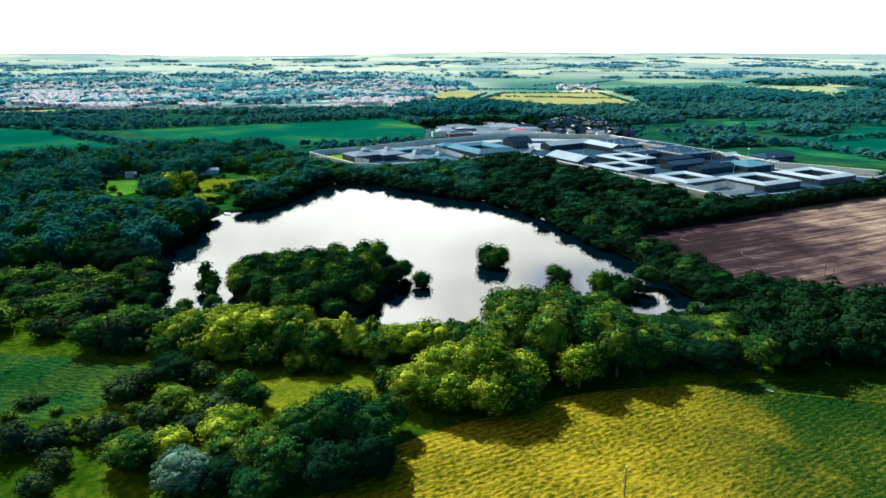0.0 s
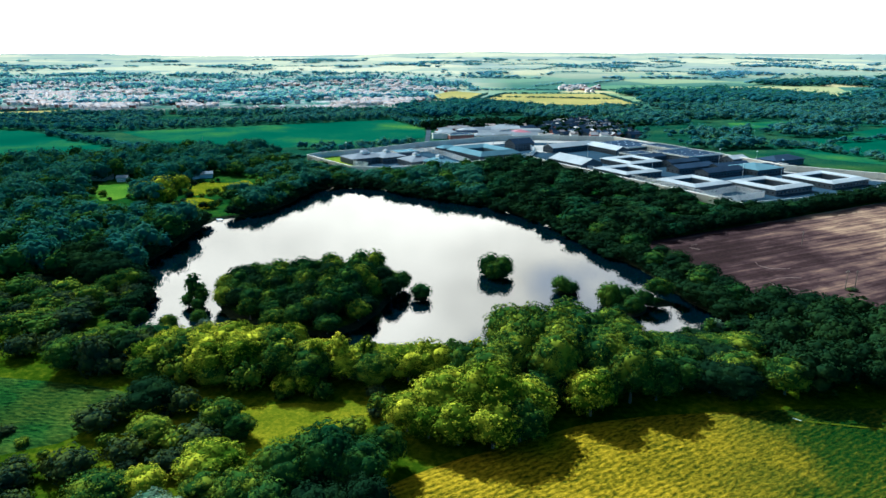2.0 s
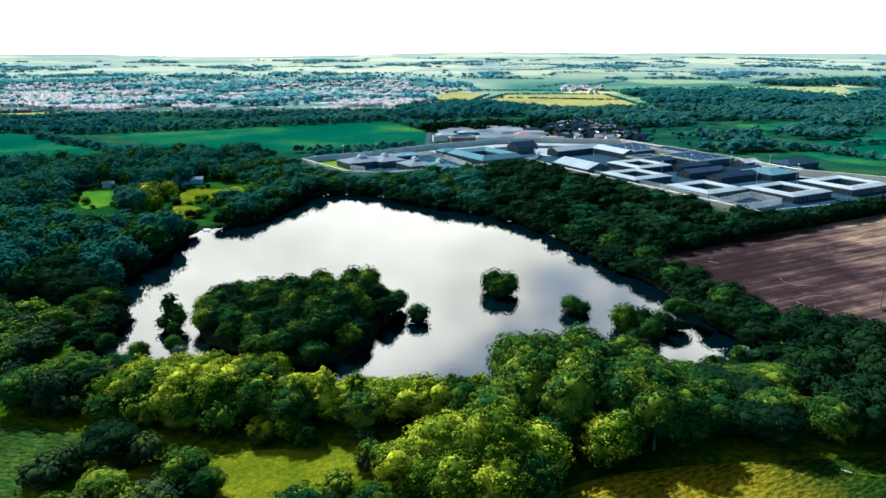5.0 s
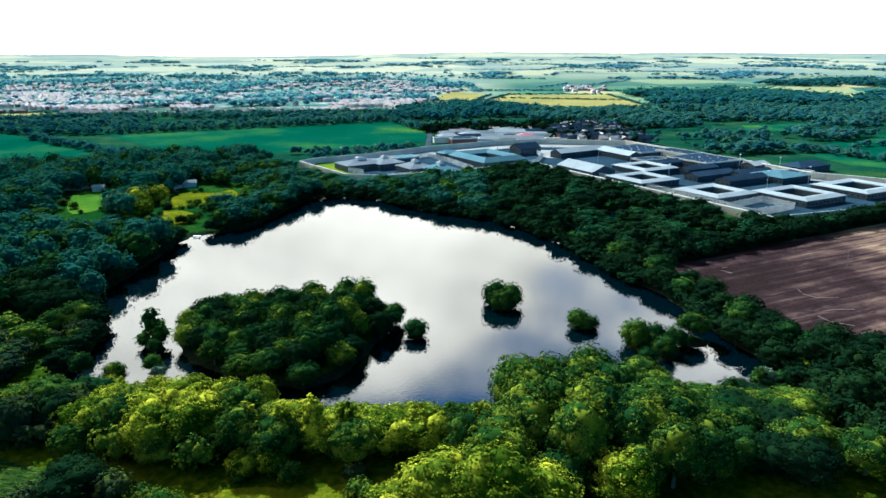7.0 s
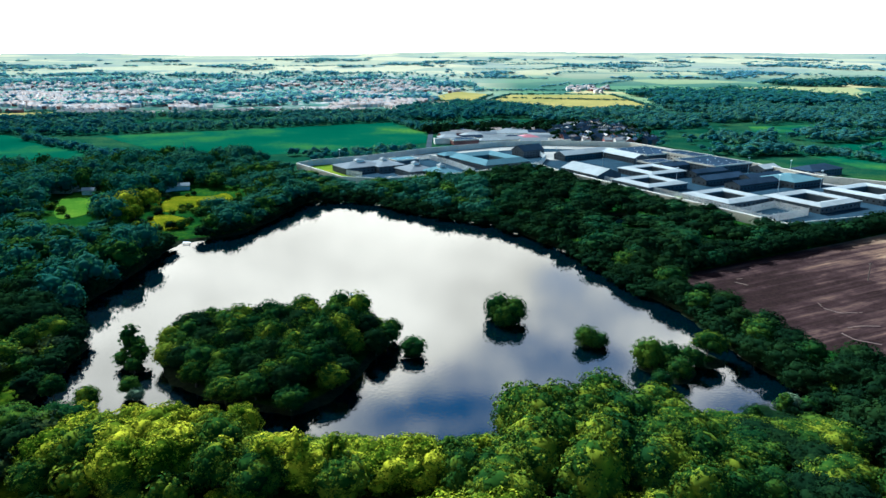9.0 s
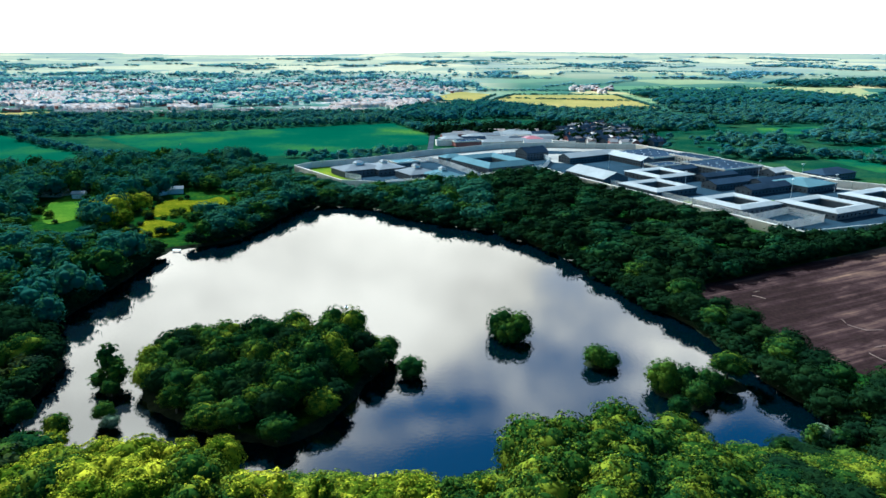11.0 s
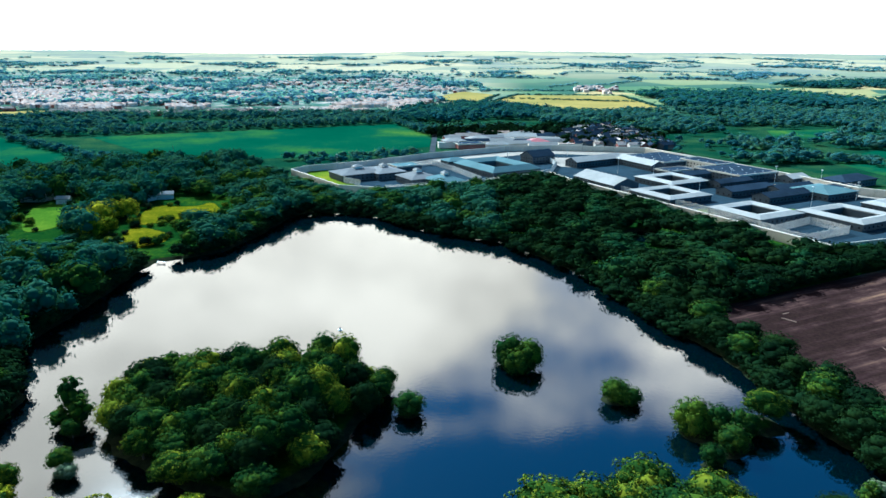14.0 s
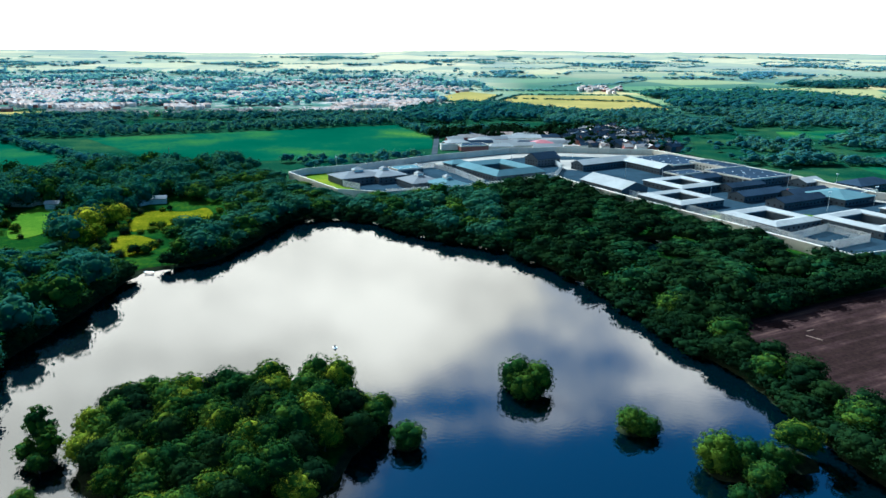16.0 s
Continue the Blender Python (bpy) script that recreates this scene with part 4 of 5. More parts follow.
COMPOUND = [(-152, 658), (-99, 592), (-66, 585), (5, 619), (59, 662), (73, 630), (106, 574), (163, 480), (180, 452), (215, 466), (250, 478), (290, 503), (350, 560), (277, 610), (242, 690), (172, 815), (78, 826), (29, 812), (-47, 757), (-97, 706), (-142, 676)]
WOOD_LEFT = [(-150, 314), (-148, 345), (-148, 372), (-150, 408), (-152, 424), (-170, 440), (-200, 440), (-214, 480), (-205, 520), (-215, 580), (-200, 720), (-280, 695), (-340, 652), (-420, 615), (-620, 600), (-560, 470), (-420, 400), (-330, 330), (-240, 292), (-190, 292)]
WOOD_FAR = [(-152, 424), (-140, 432), (-125, 446), (-117, 476), (-112, 530), (-86, 538), (-60, 532), (-34, 503), (8, 475), (27, 449), (42, 425), (57, 407), (66, 380), (101, 376), (150, 404), (304, 494), (420, 560), (440, 640), (350, 560), (290, 500), (250, 475),
            (212, 462), (180, 448), (160, 476), (104, 570), (70, 626), (58, 658), (5, 615), (-66, 581), (-101, 588), (-156, 655), (-200, 720), (-215, 580), (-172, 558), (-158, 535), (-172, 500), (-165, 466)]
def low_by_lane(x, y):
    return 0.45 if (-222 < x < -162 and 398 < y < 452) or (-285 < x < -222 and 420 < y < 470) else 1.0


def low_by_wall(x, y):
    if x > 80 and signed(COMPOUND, np.array(x), np.array(y)) > -34:
        return 0.5
    if x < -40 and signed(COMPOUND, np.array(x), np.array(y)) > -42:
        return 0.42
    if 66 < x < 116 and 420 < y < 482:
        return 0.34
    return 0.7 if x < 10 else (0.58 if y > 440 or x > 112 else 0.72)


left_wood = scatter(WOOD_LEFT, 11.0, 21, clear_of(PASTURES + [LANE, LANE2], -7))
for k, (mat, label) in enumerate(((LEAF_WOOD, "dense dark green broadleaf wood"), (LEAF_ELM, "brighter green elms in a broadleaf wood"), (LEAF_HAZY_WOOD, "broadleaf wood with leaf colour blued for haze"), (LEAF_HAZY_WOOD, "broadleaf wood with leaf colour blued for haze"))):
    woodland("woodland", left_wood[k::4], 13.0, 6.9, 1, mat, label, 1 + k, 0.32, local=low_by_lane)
far_wood = scatter(WOOD_FAR, 10.6, 22, clear_of(PASTURES + [LANE, LANE2], -7))
west = far_wood[:, 0] < 10
for k, (sel, mat, label) in enumerate(((west, LEAF_WOOD, "dense dark green wood along the far shore"), (~west, LEAF_SHADED, "wood below the compound wall, leaves darkened for cloud shade"))):
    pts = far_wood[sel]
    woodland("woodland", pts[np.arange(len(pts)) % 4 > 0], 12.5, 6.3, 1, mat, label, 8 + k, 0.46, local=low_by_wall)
    woodland("woodland", pts[::4], 14.0, 6.8, 1, LEAF_SHADED_WOOD if k else LEAF_ELM, "brighter green oaks within the wood", 10 + k, 0.32, local=low_by_wall)
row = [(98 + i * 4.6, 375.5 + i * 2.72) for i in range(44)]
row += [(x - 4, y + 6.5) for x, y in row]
woodland("woodland", np.array(row), 7.5, 5.0, 1, LEAF_SHADED, "row of dark trees along the ploughed field", 19, 0.3)


def strip(a, b, width):
    (x0, y0), (x1, y1) = a, b
    d = math.hypot(x1 - x0, y1 - y0)
    nx, ny = -(y1 - y0) / d * width / 2, (x1 - x0) / d * width / 2
    return [(x0 + nx, y0 + ny), (x1 + nx, y1 + ny), (x1 - nx, y1 - ny), (x0 - nx, y0 - ny)]


# hedges and far woods
for k, (a, b, w, h, gap) in enumerate((((-530, 862), (-305, 688), 16, 7, 7), ((-470, 925), (-125, 1110), 62, 9, 10), ((-900, 960), (-470, 905), 30, 9, 8), ((-180, 735), (-60, 770), 14, 8, 8), ((-150, 700), (-50, 770), 10, 7, 9),
                                       ((-680, 1125), (-125, 1230), 36, 9, 11), ((-900, 1050), (-650, 1080), 30, 9, 10), ((-115, 1085), (-60, 960), 14, 9, 8), ((-60, 960), (60, 1010), 30, 11, 9), ((335, 755), (520, 862), 10, 6, 8), ((350, 790), (420, 640), 22, 7, 8))):
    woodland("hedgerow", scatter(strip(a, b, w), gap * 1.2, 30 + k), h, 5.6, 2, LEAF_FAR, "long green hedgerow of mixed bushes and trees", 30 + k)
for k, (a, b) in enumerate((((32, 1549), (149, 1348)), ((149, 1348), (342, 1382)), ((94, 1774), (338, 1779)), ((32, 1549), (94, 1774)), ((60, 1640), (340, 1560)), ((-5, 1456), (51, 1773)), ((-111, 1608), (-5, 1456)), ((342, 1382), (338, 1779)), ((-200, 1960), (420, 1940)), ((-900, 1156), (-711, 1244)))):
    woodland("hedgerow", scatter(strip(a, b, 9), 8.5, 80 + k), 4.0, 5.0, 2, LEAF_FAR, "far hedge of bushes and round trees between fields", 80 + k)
woodland("woodland", scatter([(90, 985), (90, 850), (190, 832), (235, 850), (215, 1090), (120, 1060)], 25, 90), 9.5, 7.0, 2, LEAF_SHADED, "dark garden trees between houses", 90)
woodland("woodland", scatter([(-60, 935), (-20, 905), (100, 935), (110, 1010), (-60, 1000)], 13, 91), 11, 7.0, 2, LEAF_SHADED, "dark tall trees behind the works", 91)
lines = random.Random(31)
rows = []
for k in range(42):
    x, y = lines.uniform(-1900, 2000), lines.uniform(1900, 3500)
    length, turn = lines.uniform(140, 520), lines.choice((0.0, 0.1, -0.12, 0.9, -0.7))
    steps = int(length / 11)
    rows += [(x + math.cos(turn) * i * 11 + lines.uniform(-3, 3), y + math.sin(turn) * i * 11 + lines.uniform(-3, 3)) for i in range(steps)]
woodland("hedgerow", np.array(rows), 5.5, 6.0, 3, LEAF_HAZE, "far hedges with trees dividing pale fields", 77, 0.4)
FIELDS = [[(32, 1549), (94, 1774), (338, 1779), (342, 1382), (149, 1348)], [(-111, 1608), (-39, 1909), (51, 1773), (-5, 1456)], [(-900, 1156), (-711, 1244), (-645, 1126), (-830, 1060)],
          [(335, 762), (520, 868), (900, 1000), (860, 700), (395, 640), (345, 680)], [(365, 803), (610, 1010), (900, 1120), (900, 1030), (520, 882), (410, 800)], [(384, 1040), (497, 1068), (432, 950), (366, 975)]]


def patchy(scale, level, seed, polys=()):
    def keep(x, y):
        ok = wobble(x, y, scale, seed) + 0.6 * wobble(x, y, scale * 2.7, seed + 2) > level
        for p in polys:
            ok &= ~inside(p, x, y)
        return ok
    return keep


EAST_WOOD = [(180, 850), (260, 740), (330, 760), (420, 800), (620, 1010), (1000, 1180), (1100, 1500), (360, 1380), (340, 1340), (120, 1320), (90, 1090), (190, 1080)]
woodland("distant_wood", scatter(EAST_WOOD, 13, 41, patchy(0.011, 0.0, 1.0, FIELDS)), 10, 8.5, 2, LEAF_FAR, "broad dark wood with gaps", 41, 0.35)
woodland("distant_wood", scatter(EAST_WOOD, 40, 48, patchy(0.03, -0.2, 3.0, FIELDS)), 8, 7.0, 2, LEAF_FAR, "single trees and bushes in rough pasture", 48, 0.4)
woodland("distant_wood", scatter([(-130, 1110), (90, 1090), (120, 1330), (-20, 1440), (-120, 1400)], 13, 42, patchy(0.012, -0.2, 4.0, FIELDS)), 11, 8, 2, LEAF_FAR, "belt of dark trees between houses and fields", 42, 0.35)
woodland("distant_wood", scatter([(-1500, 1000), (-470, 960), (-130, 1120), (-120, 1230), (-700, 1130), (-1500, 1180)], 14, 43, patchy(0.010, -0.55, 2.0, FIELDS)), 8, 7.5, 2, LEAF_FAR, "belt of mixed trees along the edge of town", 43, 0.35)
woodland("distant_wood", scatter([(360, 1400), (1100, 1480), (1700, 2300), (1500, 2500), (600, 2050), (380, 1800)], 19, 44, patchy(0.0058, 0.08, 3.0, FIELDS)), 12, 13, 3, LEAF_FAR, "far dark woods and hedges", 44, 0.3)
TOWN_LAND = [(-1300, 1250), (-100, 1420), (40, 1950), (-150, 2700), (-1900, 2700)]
woodland("distant_wood", scatter(TOWN_LAND, 16, 45, patchy(0.0085, 0.42, 6.0, FIELDS)), 11, 9.5, 3, LEAF_HAZE, "dense clumps of trees within a distant town", 45, 0.35)
woodland("distant_wood", scatter(TOWN_LAND, 46, 47, patchy(0.03, -0.2, 2.0, FIELDS)), 9, 7, 3, LEAF_HAZE, "single trees in the gardens of a town", 47, 0.4)
woodland("distant_wood", scatter([(-1900, 2500), (2500, 2300), (3000, 4000), (-2600, 4000)], 27, 46, patchy(0.0075, 0.5, 7.0)), 8, 14, 3, LEAF_HAZE, "far hedges and copses on the hills", 46, 0.3)


# ---- buildings ----
def building(name, x, y, angle, label, category="building", z=GROUND + 0.1, group=""):
    ob = new(name)
    ob.matrix_basis = pose(x, y, z, 0, 0, angle)
    return tagged(ob, label, category, group)


def windows_along(parent, x0, y0, x1, y1, z, n, w=1.3, h=1.2):
    """A row of window panes set in dark frames on a wall line, facing the right-hand side of its run."""
    a = math.atan2(y1 - y0, x1 - x0)
    me = bpy.data.meshes.get("window_pane_mesh")
    if me is None:
        bm = bmesh.new()
        box(bm, -0.5, -0.06, 0, 0.5, 0.10, 1)
        me = bpy.data.meshes.new("window_pane_mesh")
        bm.to_mesh(me)
        bm.free()
        me.materials.append(GLASS)
    for k in range(n):
        f = (k + 0.5) / n
        o = new("window", me)
        o.parent = parent
        o.matrix_basis = pose(x0 + (x1 - x0) * f, y0 + (y1 - y0) * f, z, 0, 0, math.degrees(a)) @ Matrix.Diagonal((w, 1, h, 1))


def ring_roof(bm, L, W, t, z, rise, over=0.7):
    """A pitched roof that runs round a court: outer slope, ridge, inner slope."""
    rings = []
    for k, h in ((-over, z), (t / 2, z + rise), (t + over * 0.5, z + rise * 0.25), (t + over * 0.5, z - 0.3), (-over, z - 0.35)):
        a, b = L / 2 - k, W / 2 - k
        rings.append([bm.verts.new(p) for p in ((-a, -b, h), (a, -b, h), (a, b, h), (-a, b, h))])
    rings.append(rings[0])
    for u, w in zip(rings, rings[1:]):
        for k in range(4):
            bm.faces.new((u[k], u[(k + 1) % 4], w[(k + 1) % 4], w[k]))


def ring_block(x, y, L, W, angle, h=4.2, t=9.0, rise=1.5, roof=ROOF_WHITE, label="low block round a court with a pale metal roof", wall=BRICK):
    ob = building("cell_block", x, y, angle, label)
    bm = bmesh.new()
    for sx0, sy0, sx1, sy1 in ((-L / 2, -W / 2, L / 2, -W / 2 + t), (-L / 2, W / 2 - t, L / 2, W / 2), (-L / 2, -W / 2 + t, -L / 2 + t, W / 2 - t), (L / 2 - t, -W / 2 + t, L / 2, W / 2 - t)):
        box(bm, sx0, sy0, -0.3, sx1, sy1, h)
    part("wall", bm, wall, ob)
    bm = bmesh.new()
    ring_roof(bm, L, W, t, h + 0.36, rise)
    part("roof", bm, roof, ob)
    bm = bmesh.new()
    box(bm, -L / 2 + t, -W / 2 + t, -0.05, L / 2 - t, W / 2 - t, 0.06)
    part("court", bm, TARMAC, ob)
    for lvl in (1.4,):
        windows_along(ob, -L / 2, -W / 2, L / 2, -W / 2, lvl, int(L / 4))
        windows_along(ob, -L / 2, W / 2, -L / 2, -W / 2, lvl, int(W / 4))
    return ob


def hip_roof(bm, L, W, z, rise, over=0.8):
    a, b = L / 2 + over, W / 2 + over
    r = max(0.0, a - b) if L >= W else 0.0
    s = max(0.0, b - a) if W > L else 0.0
    e = [bm.verts.new(p) for p in ((-a, -b, z), (a, -b, z), (a, b, z), (-a, b, z))]
    lo = [bm.verts.new((v.co.x, v.co.y, z - 0.3)) for v in e]
    for k in range(4):
        bm.faces.new((lo[k], lo[(k + 1) % 4], e[(k + 1) % 4], e[k]))
    bm.faces.new(lo[::-1])
    if L >= W:
        p, q = bm.verts.new((-r, 0, z + rise)), bm.verts.new((r + 0.01, 0, z + rise))
        bm.faces.new((e[0], e[1], q, p)), bm.faces.new((e[1], e[2], q)), bm.faces.new((e[2], e[3], p, q)), bm.faces.new((e[3], e[0], p))
    else:
        p, q = bm.verts.new((0, -s, z + rise)), bm.verts.new((0, s, z + rise))
        bm.faces.new((e[0], e[1], p)), bm.faces.new((e[1], e[2], q, p)), bm.faces.new((e[2], e[3], q)), bm.faces.new((e[3], e[0], p, q))


def gable_roof(bm, L, W, z, rise, over=0.6):
    a, b = L / 2 + over, W / 2 + over
    up = [bm.verts.new(p) for p in ((-a, -b, z), (a, -b, z), (a, 0, z + rise), (-a, 0, z + rise), (a, b, z), (-a, b, z))]
    dn = [bm.verts.new((v.co.x, v.co.y, v.co.z - 0.28)) for v in up]
    for s, flip in ((up, False), (dn, True)):
        for f in ((0, 1, 2, 3), (3, 2, 4, 5)):
            bm.faces.new([s[i] for i in (f[::-1] if flip else f)])
    for i, j in ((0, 1), (1, 2), (2, 4), (4, 5), (5, 3), (3, 0)):
        bm.faces.new((dn[i], dn[j], up[j], up[i]))


def block(x, y, L, W, angle, h, kind, rise=3.0, roof=ROOF_WHITE, wall=BRICK, label="long low building", name="building", win=True, lantern=False, z=GROUND + 0.1, category="building"):
    """A building with a hip, gable or flat roof."""
    ob = building(name, x, y, angle, label, category, z)
    bm = bmesh.new()
    box(bm, -L / 2, -W / 2, -0.4, L / 2, W / 2, h)
    if kind == "gable":
        for s in (-1, 1):
            xx = s * (L / 2 - 0.005)
            tri = [bm.verts.new(p) for p in ((xx, -W / 2, h), (xx, W / 2, h), (xx, 0, h + rise * 0.96))]
            bm.faces.new(tri if s > 0 else tri[::-1])
    part("wall", bm, wall, ob)
    bm = bmesh.new()
    if kind == "hip":
        hip_roof(bm, L, W, h + 0.31, rise)
    elif kind == "gable":
        gable_roof(bm, L, W, h + 0.29, rise)
    else:
        for x0, y0, x1, y1 in ((-L / 2 - 0.3, -W / 2 - 0.3, L / 2 + 0.3, -W / 2 + 0.2), (-L / 2 - 0.3, W / 2 - 0.2, L / 2 + 0.3, W / 2 + 0.3), (-L / 2 - 0.3, -W / 2 + 0.2, -L / 2 + 0.2, W / 2 - 0.2), (L / 2 - 0.2, -W / 2 + 0.2, L / 2 + 0.3, W / 2 - 0.2)):
            box(bm, x0, y0, h - 0.5, x1, y1, h + 0.75)
        part("parapet", bm, CONCRETE, ob)
        bm = bmesh.new()
        box(bm, -L / 2 + 0.2, -W / 2 + 0.2, h + 0.004, L / 2 - 0.2, W / 2 - 0.2, h + 0.3)
    roof_part = part("roof", bm, roof, ob)
    if lantern:
        bm = bmesh.new()
        box(bm, -L * 0.10, -W * 0.10, h + rise * 0.7, L * 0.10, W * 0.10, h + rise + 1.0)
        hip_base = part("lantern", bm, WHITE, ob)
        bm = bmesh.new()
        hip_roof(bm, L * 0.2, W * 0.2, h + rise + 1.31, 1.6, 0.4)
        part("lantern_roof", bm, ROOF_WHITE, hip_base)
    if kind == "flat":
        me = bpy.data.meshes.new("rooflight")
        bm = bmesh.new()
        box(bm, -0.45, -0.45, 0, 0.45, 0.45, 0.4)
        bm.to_mesh(me)
        bm.free()
        me.materials.append(STEEL)
        for i in range(int(L / 10)):
            for j in range(int(W / 12)):
                o = new("rooflight", me)
                o.parent = roof_part
                o.location = (-L / 2 + 5 + i * 10, -W / 2 + 6 + j * 12, h + 0.3)
    if win:
        n = max(2, int(L / 3.6))
        for lvl in ([1.1] if h < 5 else [1.1, 3.7]):
            windows_along(ob, -L / 2, -W / 2, L / 2, -W / 2, lvl, n)
            windows_along(ob, -L / 2, W / 2, -L / 2, -W / 2, lvl, max(2, int(W / 3.6)))
    return ob


TRACKS = [[(146, 344), (142, 338), (141, 331), (145, 326), (154, 327)], [(153, 313), (146, 313), (140, 311), (135, 306), (137, 300), (144, 296)], [(124, 368), (120, 366), (118, 362), (122, 358)]]
GRID = 30.5
field("yard", COMPOUND, PAVING, "grey concrete yards inside the walls", 4.0, 0.12, 0.0, "yard")
field("lawn", smooth_outline([(-146, 672), (-112, 622), (-96, 600), (-84, 598), (-87, 617), (-94, 620), (-111, 654), (-121, 690), (-138, 688)], 1), MEADOW, "mown yellow-green lawn inside the walls", 3.0, 0.3, 0.0, "lawn")
field("lawn", smooth_outline([(192, 552), (208, 562), (216, 548), (200, 538)]), MEADOW, "small green lawn between cell blocks", 3.0, 0.3, 0.0, "lawn")
field("lawn", smooth_outline([(140, 548), (150, 556), (160, 540), (152, 528)]), MEADOW, "small green lawn between cell blocks", 3.0, 0.3, 0.0, "lawn")
for a_, b_, w_ in (((92, 187), (150, 176), 0.9), ((150, 176), (230, 168), 0.9), ((-160, 206), (-120, 206), 1.0), ((-200, 204), (-160, 206), 1.0)):
    field("footpath", strip(a_, b_, w_), OLIVE, "narrow trodden footpath through grass", 1.0, 0.5, 0.0, "path")
for pts in TRACKS:
    left = [(x, y) for x, y in pts]
    right = [(x * 1.002 + 0.2, y * 1.001 + 0.4) for x, y in reversed(pts)]
    field("wheel_track", left + right, DRY_SOIL, "pale curved wheel track across bare soil", 0.8, 0.5, 0.0, "track")
field("road", strip((-45, 800), (-53, 990), 6), TARMAC, "narrow grey road beside a green field", 5.0, 0.3, 0.0, "road")
# pale patrol track inside the wall
for k, ((x0, y0), (x1, y1)) in enumerate(zip(COMPOUND, COMPOUND[1:] + COMPOUND[:1])):
    d = math.hypot(x1 - x0, y1 - y0)
    nx, ny = -(y1 - y0) / d, (x1 - x0) / d
    w_ = 27.0 if k >= 14 else 8.0
    field("patrol_track", [(x0 + nx * 0.4, y0 + ny * 0.4), (x1 + nx * 0.4, y1 + ny * 0.4), (x1 + nx * w_, y1 + ny * w_), (x0 + nx * w_, y0 + ny * w_)], GRAVEL, "pale gravel patrol track along the perimeter wall", 4.0, 0.2 + 0.006 * (k % 3), 0.0, "track")
field("apron", [(69, 774), (106, 776), (128, 745), (90, 716), (76, 720), (68, 745)], GRAVEL, "pale concrete apron between buildings", 4.0, 0.16, 0.0, "yard")
# wings of the nearer compound
for x, y, s in ((152, 643, 39), (136, 588, 39), (174, 535, 39), (229, 529, 42)):
    ring_block(x, y, s, s, GRID)
ring_block(284, 556, 46, 42, GRID)
ring_block(17, 693, 48, 60, GRID + 3, 4.5, 12, 3.6, ROOF_BLUE, "large hipped block round a court with a blue-grey roof")
block(-96, 652, 38, 26, GRID + 6, 5.0, "hip", 3.2, ROOF_GREY, BRICK, "low hipped block with pale roof and rooflights", lantern=True)
block(-76, 660, 25, 30, GRID + 6, 5.0, "hip", 3.2, ROOF_GREY, BRICK, "low hipped block with pale roof and rooflights", lantern=True)
block(-46, 634, 24, 26, GRID + 4, 5.0, "hip", 4.0, ROOF_GREY, BRICK, "square hipped block with a roof lantern", lantern=True)
block(-24, 622, 22, 26, GRID + 4, 5.0, "hip", 4.0, ROOF_BLUE, BRICK, "square hipped block with a roof lantern", lantern=True)
block(-62, 692, 24, 18, GRID + 4, 4.5, "flat", 0.5, ROOF_BLUE, BRICK, "small block with a flat roof")
block(-20, 722, 20, 14, GRID + 4, 4.5, "hip", 2.5, ROOF_BLUE, BRICK, "small block with a blue-grey roof")
block(57, 748, 26, 18, GRID + 4, 6.0, "gable", 5.0, ROOF_DARK, BRICK, "building with a steep dark roof")
block(99, 631, 46, 24, -60, 5.0, "gable", 4.6, ROOF_WHITE, BRICK, "long hall with a pale pitched roof")
block(108, 736, 58, 15, GRID + 5, 5.0, "gable", 3.4, ROOF_WHITE, BRICK, "long wing with a pale pitched roof")
block(146, 724, 48, 15, -63, 5.0, "gable", 3.4, ROOF_WHITE, BRICK, "long wing with a pale pitched roof")
block(172, 748, 46, 50, GRID, 5.5, "flat", 0, ROOF_DARK, BRICK, "wide workshop with a dark flat roof")
block(204, 722, 40, 22, -60, 6.5, "flat", 0, ROOF_DARK, CONCRETE, "workshop with pale walls and dark flat roof")
block(214, 680, 46, 46, GRID, 6.0, "flat", 0, ROOF_DARK, BRICK, "wide workshop with a dark flat roof")
block(180, 672, 34, 12, GRID, 4.0, "gable", 2.4, ROOF_DARK, BRICK, "low range with a dark roof")
block(196, 610, 44, 14, GRID, 4.0, "gable", 2.6, ROOF_DARK, BRICK, "low range with a dark roof")
block(214, 590, 44, 14, GRID, 4.0, "gable", 2.6, ROOF_DARK, BRICK, "low range with a dark roof")
block(232, 618, 40, 12, GRID, 4.0, "gable", 2.4, ROOF_DARK, BRICK, "low range with a dark roof")
block(196, 640, 36, 12, GRID, 3.8, "gable", 2.2, ROOF_DARK, BRICK, "low range with a dark roof")
block(270, 622, 26, 14, GRID, 4.0, "flat", 0, ROOF_DARK, BRICK, "small block with a flat roof")
block(168, 690, 30, 16, GRID, 4.0, "flat", 0, ROOF_DARK, BRICK, "small block with a flat roof")
block(250, 606, 34, 30, GRID, 4.5, "hip", 3.0, ROOF_BLUE, BRICK, "square block with a blue-grey roof")
block(252, 660, 20, 14, GRID, 4.0, "gable", 2.6, ROOF_WHITE, BRICK, "small building with a pale roof")
block(290, 650, 40, 20, GRID, 5.0, "hip", 3.5, ROOF_DARK, BRICK, "building with a dark roof behind the wall")


